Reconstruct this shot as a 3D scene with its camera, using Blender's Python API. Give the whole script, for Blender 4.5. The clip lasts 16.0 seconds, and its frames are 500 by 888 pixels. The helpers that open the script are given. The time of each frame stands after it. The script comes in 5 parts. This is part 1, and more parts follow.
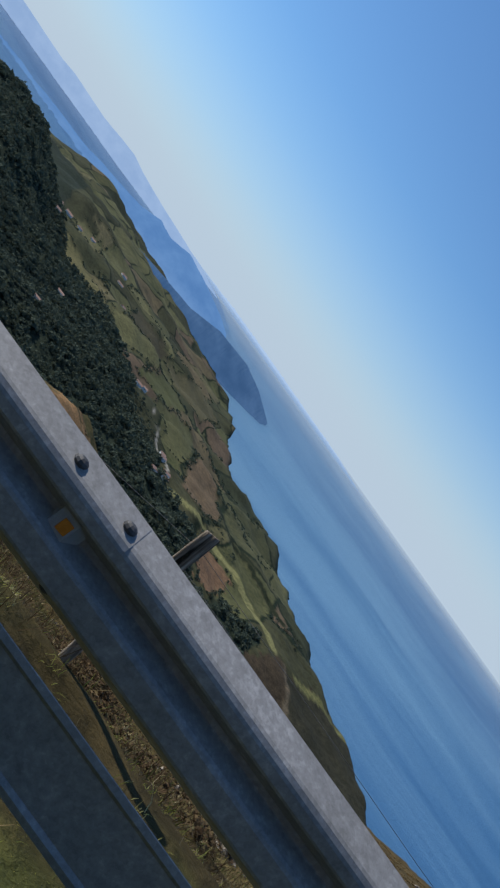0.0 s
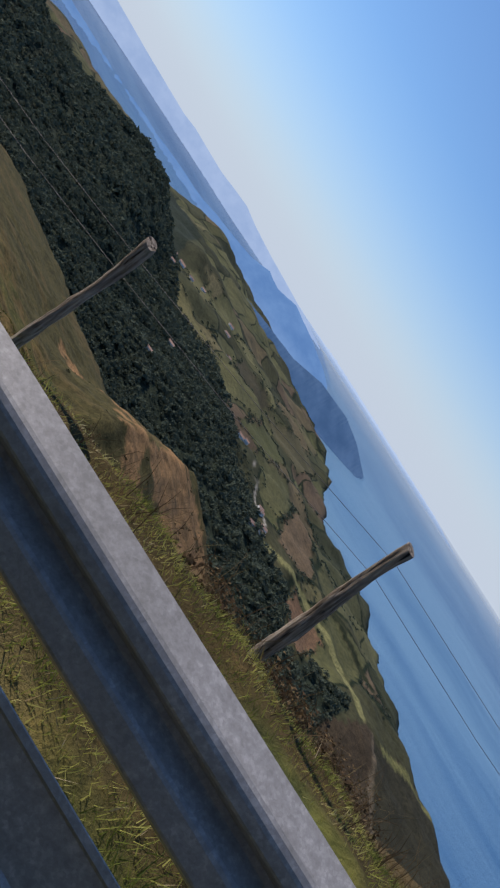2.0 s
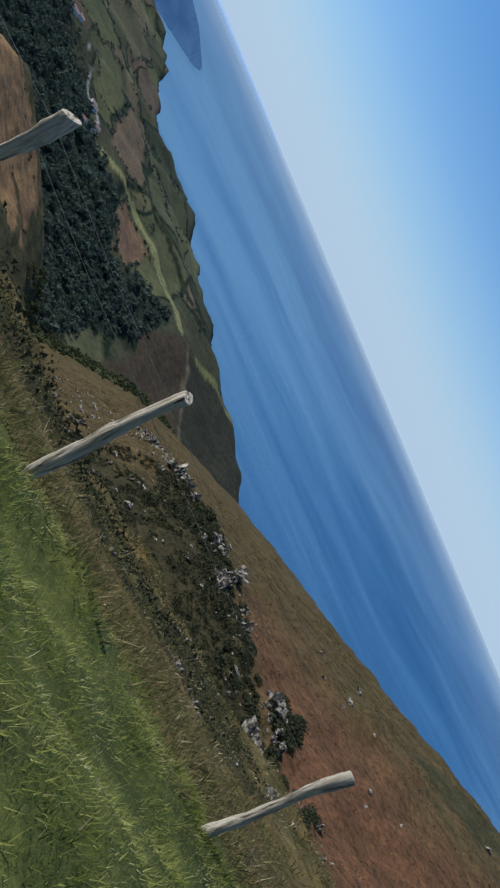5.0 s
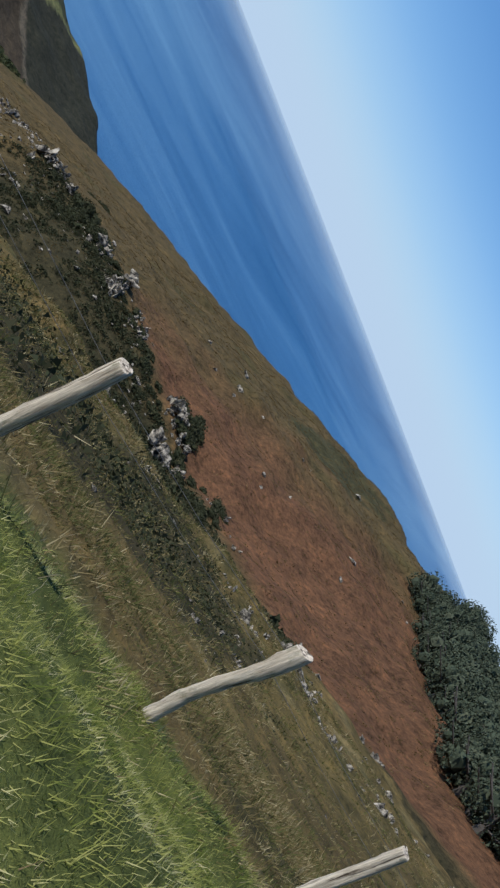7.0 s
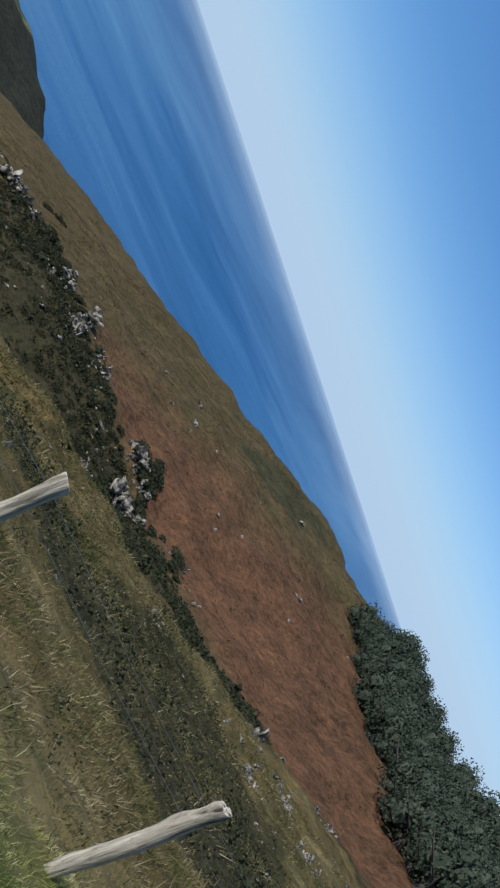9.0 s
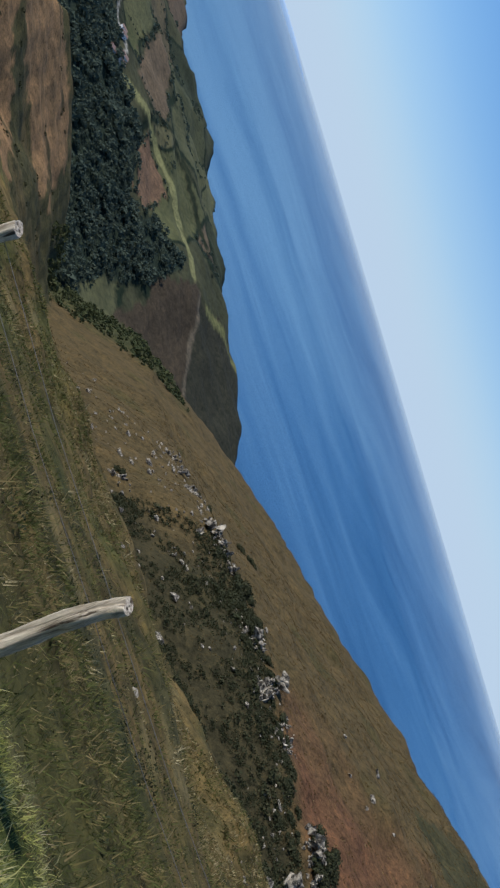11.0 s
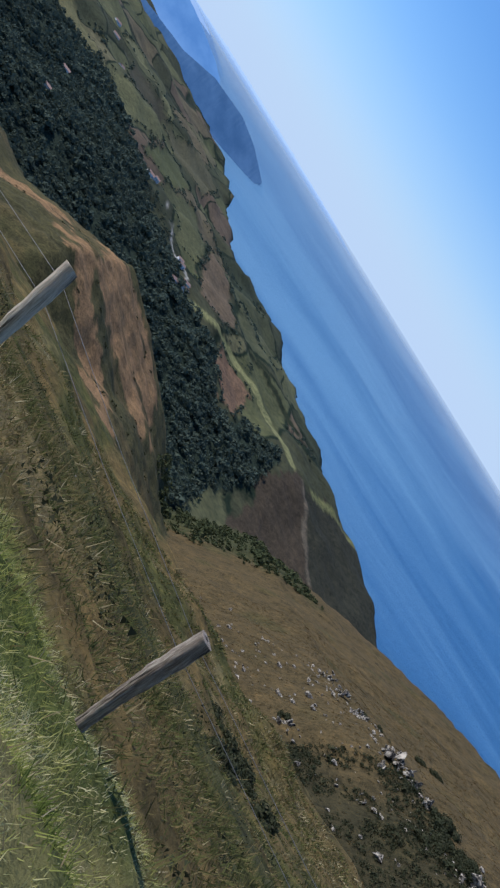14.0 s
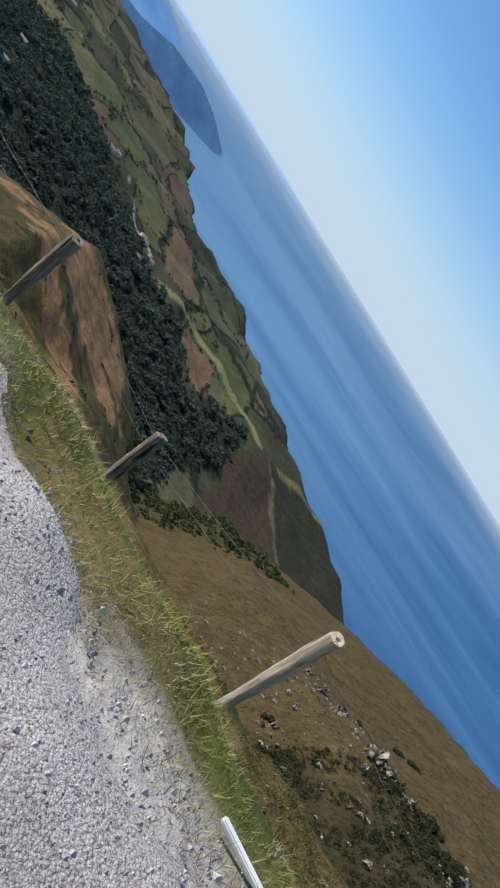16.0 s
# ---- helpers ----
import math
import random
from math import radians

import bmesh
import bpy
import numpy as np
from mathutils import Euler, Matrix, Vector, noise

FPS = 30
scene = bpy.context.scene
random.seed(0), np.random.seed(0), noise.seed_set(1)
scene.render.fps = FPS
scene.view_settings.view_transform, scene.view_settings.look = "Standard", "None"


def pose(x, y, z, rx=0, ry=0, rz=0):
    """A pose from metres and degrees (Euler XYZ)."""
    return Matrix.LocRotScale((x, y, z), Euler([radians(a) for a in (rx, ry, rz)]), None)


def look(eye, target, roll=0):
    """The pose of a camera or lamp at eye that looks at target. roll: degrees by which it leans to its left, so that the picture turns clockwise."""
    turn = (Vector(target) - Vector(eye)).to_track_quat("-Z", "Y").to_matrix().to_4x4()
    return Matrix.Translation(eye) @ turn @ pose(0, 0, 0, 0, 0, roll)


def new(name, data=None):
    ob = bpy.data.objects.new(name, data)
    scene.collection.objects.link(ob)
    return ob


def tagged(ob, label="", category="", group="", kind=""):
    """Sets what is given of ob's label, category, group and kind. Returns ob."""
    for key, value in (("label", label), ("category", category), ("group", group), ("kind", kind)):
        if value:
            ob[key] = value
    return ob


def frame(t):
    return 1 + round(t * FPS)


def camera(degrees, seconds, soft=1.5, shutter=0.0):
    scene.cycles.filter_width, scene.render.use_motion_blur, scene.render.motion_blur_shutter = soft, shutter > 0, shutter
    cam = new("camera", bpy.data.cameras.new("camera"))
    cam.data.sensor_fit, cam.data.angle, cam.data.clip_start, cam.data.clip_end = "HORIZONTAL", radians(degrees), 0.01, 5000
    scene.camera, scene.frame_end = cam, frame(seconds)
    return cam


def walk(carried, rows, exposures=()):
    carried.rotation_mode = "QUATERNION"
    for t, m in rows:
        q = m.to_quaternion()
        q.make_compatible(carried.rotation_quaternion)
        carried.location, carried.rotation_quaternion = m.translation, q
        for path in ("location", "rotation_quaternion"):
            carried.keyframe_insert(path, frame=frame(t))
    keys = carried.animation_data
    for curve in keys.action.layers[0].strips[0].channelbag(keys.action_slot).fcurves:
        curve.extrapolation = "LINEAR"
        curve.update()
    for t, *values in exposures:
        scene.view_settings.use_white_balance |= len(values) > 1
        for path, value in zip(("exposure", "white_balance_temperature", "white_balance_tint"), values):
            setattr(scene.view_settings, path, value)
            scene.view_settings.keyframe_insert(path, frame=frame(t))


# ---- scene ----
# the clip's own changes of exposure and white balance: seconds, stops, kelvin, tint
EXPOSURES = [(0.0, -0.1, 5950, 10), (1.0, -0.05, 6050, 10), (1.5, 0.0, 6200, 14), (2.5, 0.0, 6300, 18), (3.5, 0.0, 6350, 18), (4.0, 0.0, 6000, 12), (4.5, -0.15, 5500, 8), (5.2, -0.1, 5500, 8), (7.3, 0.0, 5500, 10), (8.2, 0.0, 5450, 10),
             (10.3, -0.25, 5300, 6), (10.5, -0.25, 5300, 6), (11.0, 0.0, 5650, 10), (12.0, 0.05, 5900, 10), (13.0, 0.05, 5850, 10), (13.5, 0.08, 5400, 14), (14.0, 0.08, 5350, 14), (15.0, 0.08, 5300, 14), (15.5, 0.05, 5850, 10), (16.0, 0.1, 5900, 10)]
# ---- camera ----
LENS = 31.60
cam = camera(LENS, 16.0, soft=2.3, shutter=0.0)
PATH = [
    (0.0, pose(0.015, -0.032, 1.486, 82.445, -54.289, 15.005)),
    (0.5, pose(-3.595, -0.564, 1.514, 80.978, -54.050, 18.229)),
    (1.0, pose(-7.224, -1.121, 1.530, 81.111, -54.573, 19.014)),
    (1.5, pose(-10.892, -1.731, 1.521, 80.659, -55.099, 20.380)),
    (2.0, pose(-14.631, -2.396, 1.480, 75.866, -56.516, 26.699)),
    (2.5, pose(-18.520, -3.026, 1.419, 74.515, -60.743, 28.838)),
    (3.0, pose(-22.652, -3.507, 1.351, 70.267, -63.661, 29.108)),
    (3.5, pose(-27.072, -3.745, 1.293, 67.817, -64.898, 27.450)),
    (4.0, pose(-31.640, -3.730, 1.248, 69.392, -65.587, 21.260)),
    (4.5, pose(-36.171, -3.471, 1.222, 70.878, -66.048, 13.278)),
    (5.0, pose(-40.505, -2.979, 1.215, 66.687, -65.730, 7.765)),
    (5.2, pose(-42.173, -2.722, 1.214, 66.569, -66.358, 3.908)),
    (7.3, pose(-57.555, 1.687, 1.068, 62.550, -68.061, -14.572)),
    (7.5, pose(-58.928, 2.247, 1.033, 61.425, -68.951, -14.283)),
    (8.0, pose(-62.416, 3.725, 0.931, 62.872, -70.232, -16.921)),
    (8.2, pose(-63.834, 4.335, 0.886, 64.912, -70.616, -19.510)),
    (10.3, pose(-79.227, 10.146, 0.363, 69.019, -75.279, -10.417)),
    (10.5, pose(-80.642, 10.605, 0.319, 59.600, -74.740, 1.702)),
    (11.0, pose(-84.034, 11.686, 0.221, 56.978, -70.672, 12.581)),
    (11.5, pose(-87.215, 12.696, 0.135, 61.322, -67.411, 11.970)),
    (12.0, pose(-90.188, 13.664, 0.059, 67.258, -65.446, 9.581)),
    (12.5, pose(-92.959, 14.617, -0.013, 67.963, -62.300, 12.043)),
    (13.0, pose(-95.560, 15.573, -0.083, 67.650, -61.218, 13.014)),
    (13.5, pose(-98.030, 16.545, -0.153, 66.629, -57.657, 14.686)),
    (14.0, pose(-100.417, 17.542, -0.227, 67.536, -56.265, 13.320)),
    (14.5, pose(-102.797, 18.544, -0.312, 68.184, -55.766, 12.157)),
    (15.0, pose(-105.255, 19.523, -0.412, 67.132, -55.946, 10.321)),
    (15.5, pose(-107.847, 20.463, -0.534, 68.418, -56.112, 9.430)),
    (16.0, pose(-110.521, 21.377, -0.667, 69.433, -56.700, 8.802)),
]
walk(cam, PATH, EXPOSURES)
# ---- end camera ----
# ---- world and sun ----
SUN_AZ, SUN_EL = -76.0, 42.0   # degrees from +y towards +x, and above the horizon


def make_world():
    w = bpy.data.worlds.new("sky")
    w.use_nodes = True
    nt = w.node_tree
    bg = nt.nodes["Background"]
    sky = nt.nodes.new("ShaderNodeTexSky")
    sky.sky_type = "NISHITA"
    sky.sun_disc = False
    sky.sun_elevation = radians(SUN_EL)
    sky.sun_rotation = radians(SUN_AZ)
    sky.altitude = 300
    sky.air_density = 1.0
    sky.dust_density = 0.0
    sky.ozone_density = 3.5
    geo = nt.nodes.new("ShaderNodeTexCoord")
    sep = nt.nodes.new("ShaderNodeSeparateXYZ")
    nt.links.new(geo.outputs["Generated"], sep.inputs[0])
    ramp = nt.nodes.new("ShaderNodeValToRGB")
    ramp.color_ramp.interpolation = "CARDINAL"
    ramp.color_ramp.elements[0].position, ramp.color_ramp.elements[0].color = 0.0, (1, 1, 1, 1)
    ramp.color_ramp.elements[1].position, ramp.color_ramp.elements[1].color = 0.22, (0, 0, 0, 1)
    for at, grey in ((0.04, 0.86), (0.085, 0.50), (0.14, 0.18)):
        ramp.color_ramp.elements.new(at).color = (grey, grey, grey, 1)
    nt.links.new(sep.outputs[2], ramp.inputs[0])
    mix = nt.nodes.new("ShaderNodeMix")
    mix.data_type = "RGBA"
    nt.links.new(ramp.outputs[0], mix.inputs[0])
    clear = nt.nodes.new("ShaderNodeMix")   # clean sea air, a little dimmer than the model's sky
    clear.data_type = "RGBA"
    clear.blend_type = "MULTIPLY"
    clear.inputs[0].default_value = 1.0
    nt.links.new(sky.outputs[0], clear.inputs[6])
    clear.inputs[7].default_value = (0.76, 0.92, 1.0, 1)
    nt.links.new(clear.outputs[2], mix.inputs[6])
    mix.inputs[7].default_value = (4.75, 5.5, 6.05, 1)   # sea haze
    nt.links.new(mix.outputs[2], bg.inputs[0])
    bg.inputs[1].default_value = 0.115
    scene.world = w


make_world()
sun = new("sun", bpy.data.lights.new("sun", "SUN"))
sun.data.energy = 4.0
sun.data.angle = radians(0.53)
sun.data.color = (1.0, 0.90, 0.75)
_sd = Vector((math.sin(radians(SUN_AZ)) * math.cos(radians(SUN_EL)), math.cos(radians(SUN_AZ)) * math.cos(radians(SUN_EL)), math.sin(radians(SUN_EL))))
sun.matrix_world = look(_sd * 50, (0, 0, 0))


# ---- materials ----
SEA_Z = -322.0


class Mat:
    """A small builder for node materials."""

    def __init__(self, name, rough=0.8, metal=0.0, spec=0.5):
        self.m = bpy.data.materials.new(name)
        self.m.use_nodes = True
        self.nt = self.m.node_tree
        self.b = self.nt.nodes["Principled BSDF"]
        self.b.inputs["Roughness"].default_value = rough
        self.b.inputs["Metallic"].default_value = metal
        self.b.inputs["Specular IOR Level"].default_value = spec

    def node(self, kind, **inputs):
        n = self.nt.nodes.new(kind)
        for k, v in inputs.items():
            n.inputs[k.replace("_", " ")].default_value = v
        return n

    def link(self, a, b):
        self.nt.links.new(a, b)

    def coord(self, kind="Object", scale=(1, 1, 1)):
        tc = self.node("ShaderNodeTexCoord")
        mp = self.node("ShaderNodeMapping")
        mp.inputs["Scale"].default_value = scale
        self.link(tc.outputs[kind], mp.inputs[0])
        return mp.outputs[0]

    def noise(self, vec, scale, detail=4.0, rough=0.55):
        n = self.node("ShaderNodeTexNoise", Scale=scale, Detail=detail, Roughness=rough)
        self.link(vec, n.inputs["Vector"])
        return n.outputs[0]

    def ramp(self, fac, stops):
        r = self.node("ShaderNodeValToRGB")
        e = r.color_ramp.elements
        while len(e) < len(stops):
            e.new(0.5)
        for s, (p, c) in zip(e, stops):
            s.position = p
            s.color = (*c, 1) if len(c) == 3 else c
        self.link(fac, r.inputs[0])
        return r.outputs[0]

    def mix(self, fac, a, b, how="MIX"):
        n = self.nt.nodes.new("ShaderNodeMix")
        n.data_type = "RGBA"
        n.blend_type = how
        for sock, val in ((n.inputs[0], fac), (n.inputs[6], a), (n.inputs[7], b)):
            if isinstance(val, (int, float)):
                sock.default_value = val
            elif isinstance(val, tuple):
                sock.default_value = (*val, 1)
            else:
                self.link(val, sock)
        return n.outputs[2]

    def maths(self, op, a, b):
        n = self.nt.nodes.new("ShaderNodeMath")
        n.operation = op
        for sock, val in zip(n.inputs, (a, b)):
            if isinstance(val, (int, float)):
                sock.default_value = val
            else:
                self.link(val, sock)
        return n.outputs[0]

    def color(self, c):
        if isinstance(c, tuple):
            self.b.inputs["Base Color"].default_value = (*c, 1)
        else:
            self.link(c, self.b.inputs["Base Color"])

    def bump(self, h, strength=0.3, dist=0.02):
        n = self.node("ShaderNodeBump", Strength=strength, Distance=dist)
        self.link(h, n.inputs["Height"])
        self.link(n.outputs[0], self.b.inputs["Normal"])


def mat_plain(name, stops, scale=6.0, rough=0.85, metal=0.0, bump=0.2, dist=0.01, stretch=(1, 1, 1), spec=0.4):
    m = Mat(name, rough, metal, spec)
    v = m.coord("Object", stretch)
    n = m.noise(v, scale, 6)
    f = m.noise(v, scale * 7, 3)
    c = m.ramp(m.maths("ADD", m.maths("MULTIPLY", n, 0.7), m.maths("MULTIPLY", f, 0.3)), stops)
    m.color(c)
    if bump:
        m.bump(m.maths("ADD", n, f), bump, dist)
    return m.m


def mat_ground():
    """Turf, dry grass, bracken and tilled fields, by the land-cover layers on the mesh."""
    m = Mat("hillside", 0.95, 0, 0.06)
    v = m.coord("Object")
    at = m.node("ShaderNodeAttribute")
    at.attribute_name = "cover"
    fine = m.noise(v, 2.6, 8, 0.75)
    tuft = m.noise(v, 0.75, 5, 0.7)
    mid = m.noise(v, 0.16, 6, 0.65)
    big = m.noise(v, 0.022, 5, 0.6)
    tone = m.maths("ADD", m.maths("MULTIPLY", fine, 0.6), m.maths("ADD", m.maths("MULTIPLY", tuft, 0.75), m.maths("MULTIPLY", m.maths("ADD", m.maths("MULTIPLY", mid, 1.5), m.maths("MULTIPLY", big, 0.5)), 0.38)))
    c = m.mix(1.0, at.outputs[0], m.ramp(m.maths("MULTIPLY", tone, 0.5), [(0.43, (0.36, 0.39, 0.37)), (0.505, (0.88, 0.89, 0.86)), (0.57, (1.32, 1.27, 1.16)), (0.65, (2.2, 1.95, 1.55))]), "MULTIPLY")
    # enclosed fields on the coastal shelf
    vo = m.node("ShaderNodeTexVoronoi", Scale=0.0085)
    warp = m.node("ShaderNodeTexNoise", Scale=0.004)
    wv = m.nt.nodes.new("ShaderNodeVectorMath")
    wv.operation = "MULTIPLY_ADD"
    m.link(v, warp.inputs["Vector"])
    m.link(warp.outputs[1], wv.inputs[0])
    wv.inputs[1].default_value = (190, 190, 0)
    m.link(v, wv.inputs[2])
    flat = m.nt.nodes.new("ShaderNodeVectorMath")
    flat.operation = "MULTIPLY"
    flat.inputs[1].default_value = (1.0, 0.42, 0)
    m.link(wv.outputs[0], flat.inputs[0])
    m.link(flat.outputs[0], vo.inputs["Vector"])
    sep = m.nt.nodes.new("ShaderNodeSeparateColor")
    m.link(vo.outputs["Color"], sep.inputs[0])
    crop = m.ramp(sep.outputs[0], [(0.0, (0.034, 0.041, 0.024)), (0.28, (0.060, 0.060, 0.032)), (0.45, (0.094, 0.098, 0.044)), (0.62, (0.046, 0.050, 0.029)), (0.82, (0.115, 0.115, 0.054)), (0.96, (0.110, 0.082, 0.054))])
    vd = m.node("ShaderNodeTexVoronoi", Scale=0.0085)
    vd.feature = "DISTANCE_TO_EDGE"
    m.link(flat.outputs[0], vd.inputs["Vector"])
    hedge = m.ramp(m.maths("ADD", vd.outputs[0], m.maths("MULTIPLY", mid, 0.05)), [(0.035, (1, 1, 1)), (0.06, (0, 0, 0))])
    crop = m.mix(hedge, crop, (0.016, 0.024, 0.014))
    crop = m.mix(1.0, crop, m.ramp(m.maths("MULTIPLY", m.maths("ADD", mid, big), 0.5), [(0.34, (0.45, 0.5, 0.5)), (0.5, (1.0, 1.0, 1.0)), (0.66, (1.5, 1.45, 1.3))]), "MULTIPLY")
    c = m.mix(at.outputs["Alpha"], c, crop)
    m.color(c)
    m.bump(m.maths("ADD", m.maths("MULTIPLY", m.maths("ADD", fine, tuft), 0.35), m.maths("MULTIPLY", mid, 2.0)), 0.8, 0.4)
    return m.m


def mat_sea():
    m = Mat("sea_water", 0.42, 0, 0.42)
    m.b.inputs["IOR"].default_value = 1.33
    obj = m.coord("Object")
    warp = m.node("ShaderNodeTexNoise", Scale=0.0011, Detail=3.0)
    m.link(obj, warp.inputs["Vector"])
    wv = m.nt.nodes.new("ShaderNodeVectorMath")
    wv.operation = "MULTIPLY_ADD"
    m.link(warp.outputs[1], wv.inputs[0])
    wv.inputs[1].default_value = (500, 500, 0)
    m.link(obj, wv.inputs[2])
    turn = m.node("ShaderNodeMapping")
    turn.inputs["Rotation"].default_value = (0, 0, radians(-24))
    turn.inputs["Scale"].default_value = (0.22, 1.0, 1.0)
    m.link(wv.outputs[0], turn.inputs[0])
    long_ = m.noise(turn.outputs[0], 0.0021, 4, 0.55)
    mid = m.noise(turn.outputs[0], 0.014, 5, 0.6)
    chop = m.noise(obj, 0.09, 6, 0.65)
    # slicks, and the sun's glint and haze painted into the bay as paler water
    bay = m.nt.nodes.new("ShaderNodeVectorMath")
    bay.operation = "DISTANCE"
    m.link(obj, bay.inputs[0])
    bay.inputs[1].default_value = (-600, 2700, SEA_Z)
    bay_glint = m.node("ShaderNodeMapRange")
    bay_glint.interpolation_type = "SMOOTHSTEP"
    for k, val in zip((1, 2, 3, 4), (300.0, 2500.0, 0.24, 0.0)):
        bay_glint.inputs[k].default_value = val
    m.link(bay.outputs["Value"], bay_glint.inputs[0])
    f = m.maths("ADD", m.maths("ADD", m.maths("MULTIPLY", long_, 0.48), m.maths("ADD", m.maths("MULTIPLY", mid, 0.14), 0.19)), bay_glint.outputs[0])
    # distance haze painted into the water: its colour pales away from land
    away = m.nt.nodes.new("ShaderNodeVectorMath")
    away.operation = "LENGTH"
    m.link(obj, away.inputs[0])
    haze_lift = m.node("ShaderNodeMapRange")
    haze_lift.interpolation_type = "SMOOTHSTEP"
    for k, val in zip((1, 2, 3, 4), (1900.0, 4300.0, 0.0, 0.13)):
        haze_lift.inputs[k].default_value = val
    m.link(away.outputs["Value"], haze_lift.inputs[0])
    f = m.maths("ADD", f, haze_lift.outputs[0])
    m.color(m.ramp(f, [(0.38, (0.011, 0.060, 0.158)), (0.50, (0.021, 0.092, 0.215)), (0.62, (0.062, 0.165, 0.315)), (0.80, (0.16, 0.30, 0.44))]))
    m.bump(m.maths("ADD", chop, mid), 0.55, 6.0)
    # the sheet's alpha falls towards the horizon in place of haze
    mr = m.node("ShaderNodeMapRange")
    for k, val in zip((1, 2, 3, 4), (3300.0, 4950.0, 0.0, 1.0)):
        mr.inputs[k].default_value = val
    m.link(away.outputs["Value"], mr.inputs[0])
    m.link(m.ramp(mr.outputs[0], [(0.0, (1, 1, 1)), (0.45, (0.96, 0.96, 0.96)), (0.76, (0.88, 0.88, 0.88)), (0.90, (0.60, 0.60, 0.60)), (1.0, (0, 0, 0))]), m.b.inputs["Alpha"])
    return m.m


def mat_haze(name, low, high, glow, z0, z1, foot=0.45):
    """Far land whose glowing colour carries the haze of the air, palest towards its foot."""
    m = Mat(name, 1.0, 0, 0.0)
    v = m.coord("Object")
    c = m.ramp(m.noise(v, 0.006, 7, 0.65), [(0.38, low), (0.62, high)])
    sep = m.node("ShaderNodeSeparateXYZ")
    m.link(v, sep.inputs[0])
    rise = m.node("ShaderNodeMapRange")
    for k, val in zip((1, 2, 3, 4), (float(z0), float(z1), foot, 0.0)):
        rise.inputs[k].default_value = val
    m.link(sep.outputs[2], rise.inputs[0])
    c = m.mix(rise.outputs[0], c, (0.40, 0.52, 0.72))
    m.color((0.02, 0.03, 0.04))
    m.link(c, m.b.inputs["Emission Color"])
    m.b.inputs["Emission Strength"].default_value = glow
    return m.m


def mat_steel():
    m = Mat("galvanised_steel", 0.5, 0.18, 0.4)
    v = m.coord("Object")
    spangle = m.node("ShaderNodeTexVoronoi", Scale=85.0)
    m.link(v, spangle.inputs["Vector"])
    sep = m.nt.nodes.new("ShaderNodeSeparateColor")
    m.link(spangle.outputs["Color"], sep.inputs[0])
    stain = m.noise(v, 1.3, 6, 0.6)
    fleck = m.noise(v, 30, 4, 0.7)
    tone = m.maths("ADD", m.maths("MULTIPLY", sep.outputs[0], 0.07), m.maths("ADD", m.maths("MULTIPLY", stain, 0.40), m.maths("MULTIPLY", fleck, 0.42)))
    m.color(m.ramp(tone, [(0.32, (0.24, 0.235, 0.22)), (0.48, (0.36, 0.35, 0.335)), (0.64, (0.62, 0.605, 0.58))]))
    m.link(m.ramp(tone, [(0.36, (0.60, 0.60, 0.60)), (0.66, (0.48, 0.48, 0.48))]), m.b.inputs["Roughness"])
    m.bump(fleck, 0.05, 0.002)
    return m.m


def mat_leaf(name, stops, rough=0.75, thin=0.0, tint=False):
    """Leaves and blades: each its own tone, and with tint=True patches by the mesh's own layer."""
    m = Mat(name, rough, 0, 0.05)
    g = m.node("ShaderNodeNewGeometry")
    v = m.coord("Object")
    if tint:
        at = m.node("ShaderNodeAttribute")
        at.attribute_name = "tint"
        other, k = at.outputs["Fac"], 0.4
    else:
        other, k = m.maths("MULTIPLY", m.noise(v, 0.9, 3), 0.25), 0.75
    c = m.ramp(m.maths("ADD", m.maths("MULTIPLY", g.outputs["Random Per Island"], k), other), stops)
    m.color(c)
    if thin:
        tr = m.node("ShaderNodeBsdfTranslucent")
        m.link(c, tr.inputs[0])
        mx = m.node("ShaderNodeMixShader")
        mx.inputs[0].default_value = thin
        m.link(m.b.outputs[0], mx.inputs[1])
        m.link(tr.outputs[0], mx.inputs[2])
        m.link(mx.outputs[0], m.nt.nodes["Material Output"].inputs[0])
    return m.m


GROUND = mat_ground()
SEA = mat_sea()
STEEL = mat_steel()
BOLT = mat_plain("dark_bolt", [(0.3, (0.05, 0.05, 0.05)), (0.7, (0.12, 0.12, 0.12))], 40, 0.6, 0.3, 0)
def mat_wood(name, dark, mid, pale):
    """Bleached round timber: long dark shakes, grey grain, stains of lichen and damp."""
    m = Mat(name, 0.92, 0, 0.12)
    grain = m.noise(m.coord("Object", (26, 26, 1.6)), 2.0, 6, 0.7)
    shake = m.noise(m.coord("Object", (11, 11, 0.7)), 1.7, 4, 0.6)
    blot = m.noise(m.coord("Object", (3, 3, 2.2)), 2.2, 5, 0.65)
    c = m.ramp(grain, [(0.30, dark), (0.46, mid), (0.62, pale)])
    c = m.mix(m.ramp(shake, [(0.36, (1, 1, 1)), (0.42, (0, 0, 0))]), c, tuple(0.5 * q for q in dark))
    c = m.mix(m.ramp(blot, [(0.52, (0, 0, 0)), (0.66, (0.75, 0.75, 0.75))]), c, mid)
    c = m.mix(m.ramp(blot, [(0.30, (0.7, 0.7, 0.7)), (0.40, (0, 0, 0))]), c, (0.20, 0.19, 0.11))
    m.color(c)
    m.bump(m.maths("ADD", grain, m.maths("MULTIPLY", shake, 1.5)), 0.9, 0.012)
    return m.m


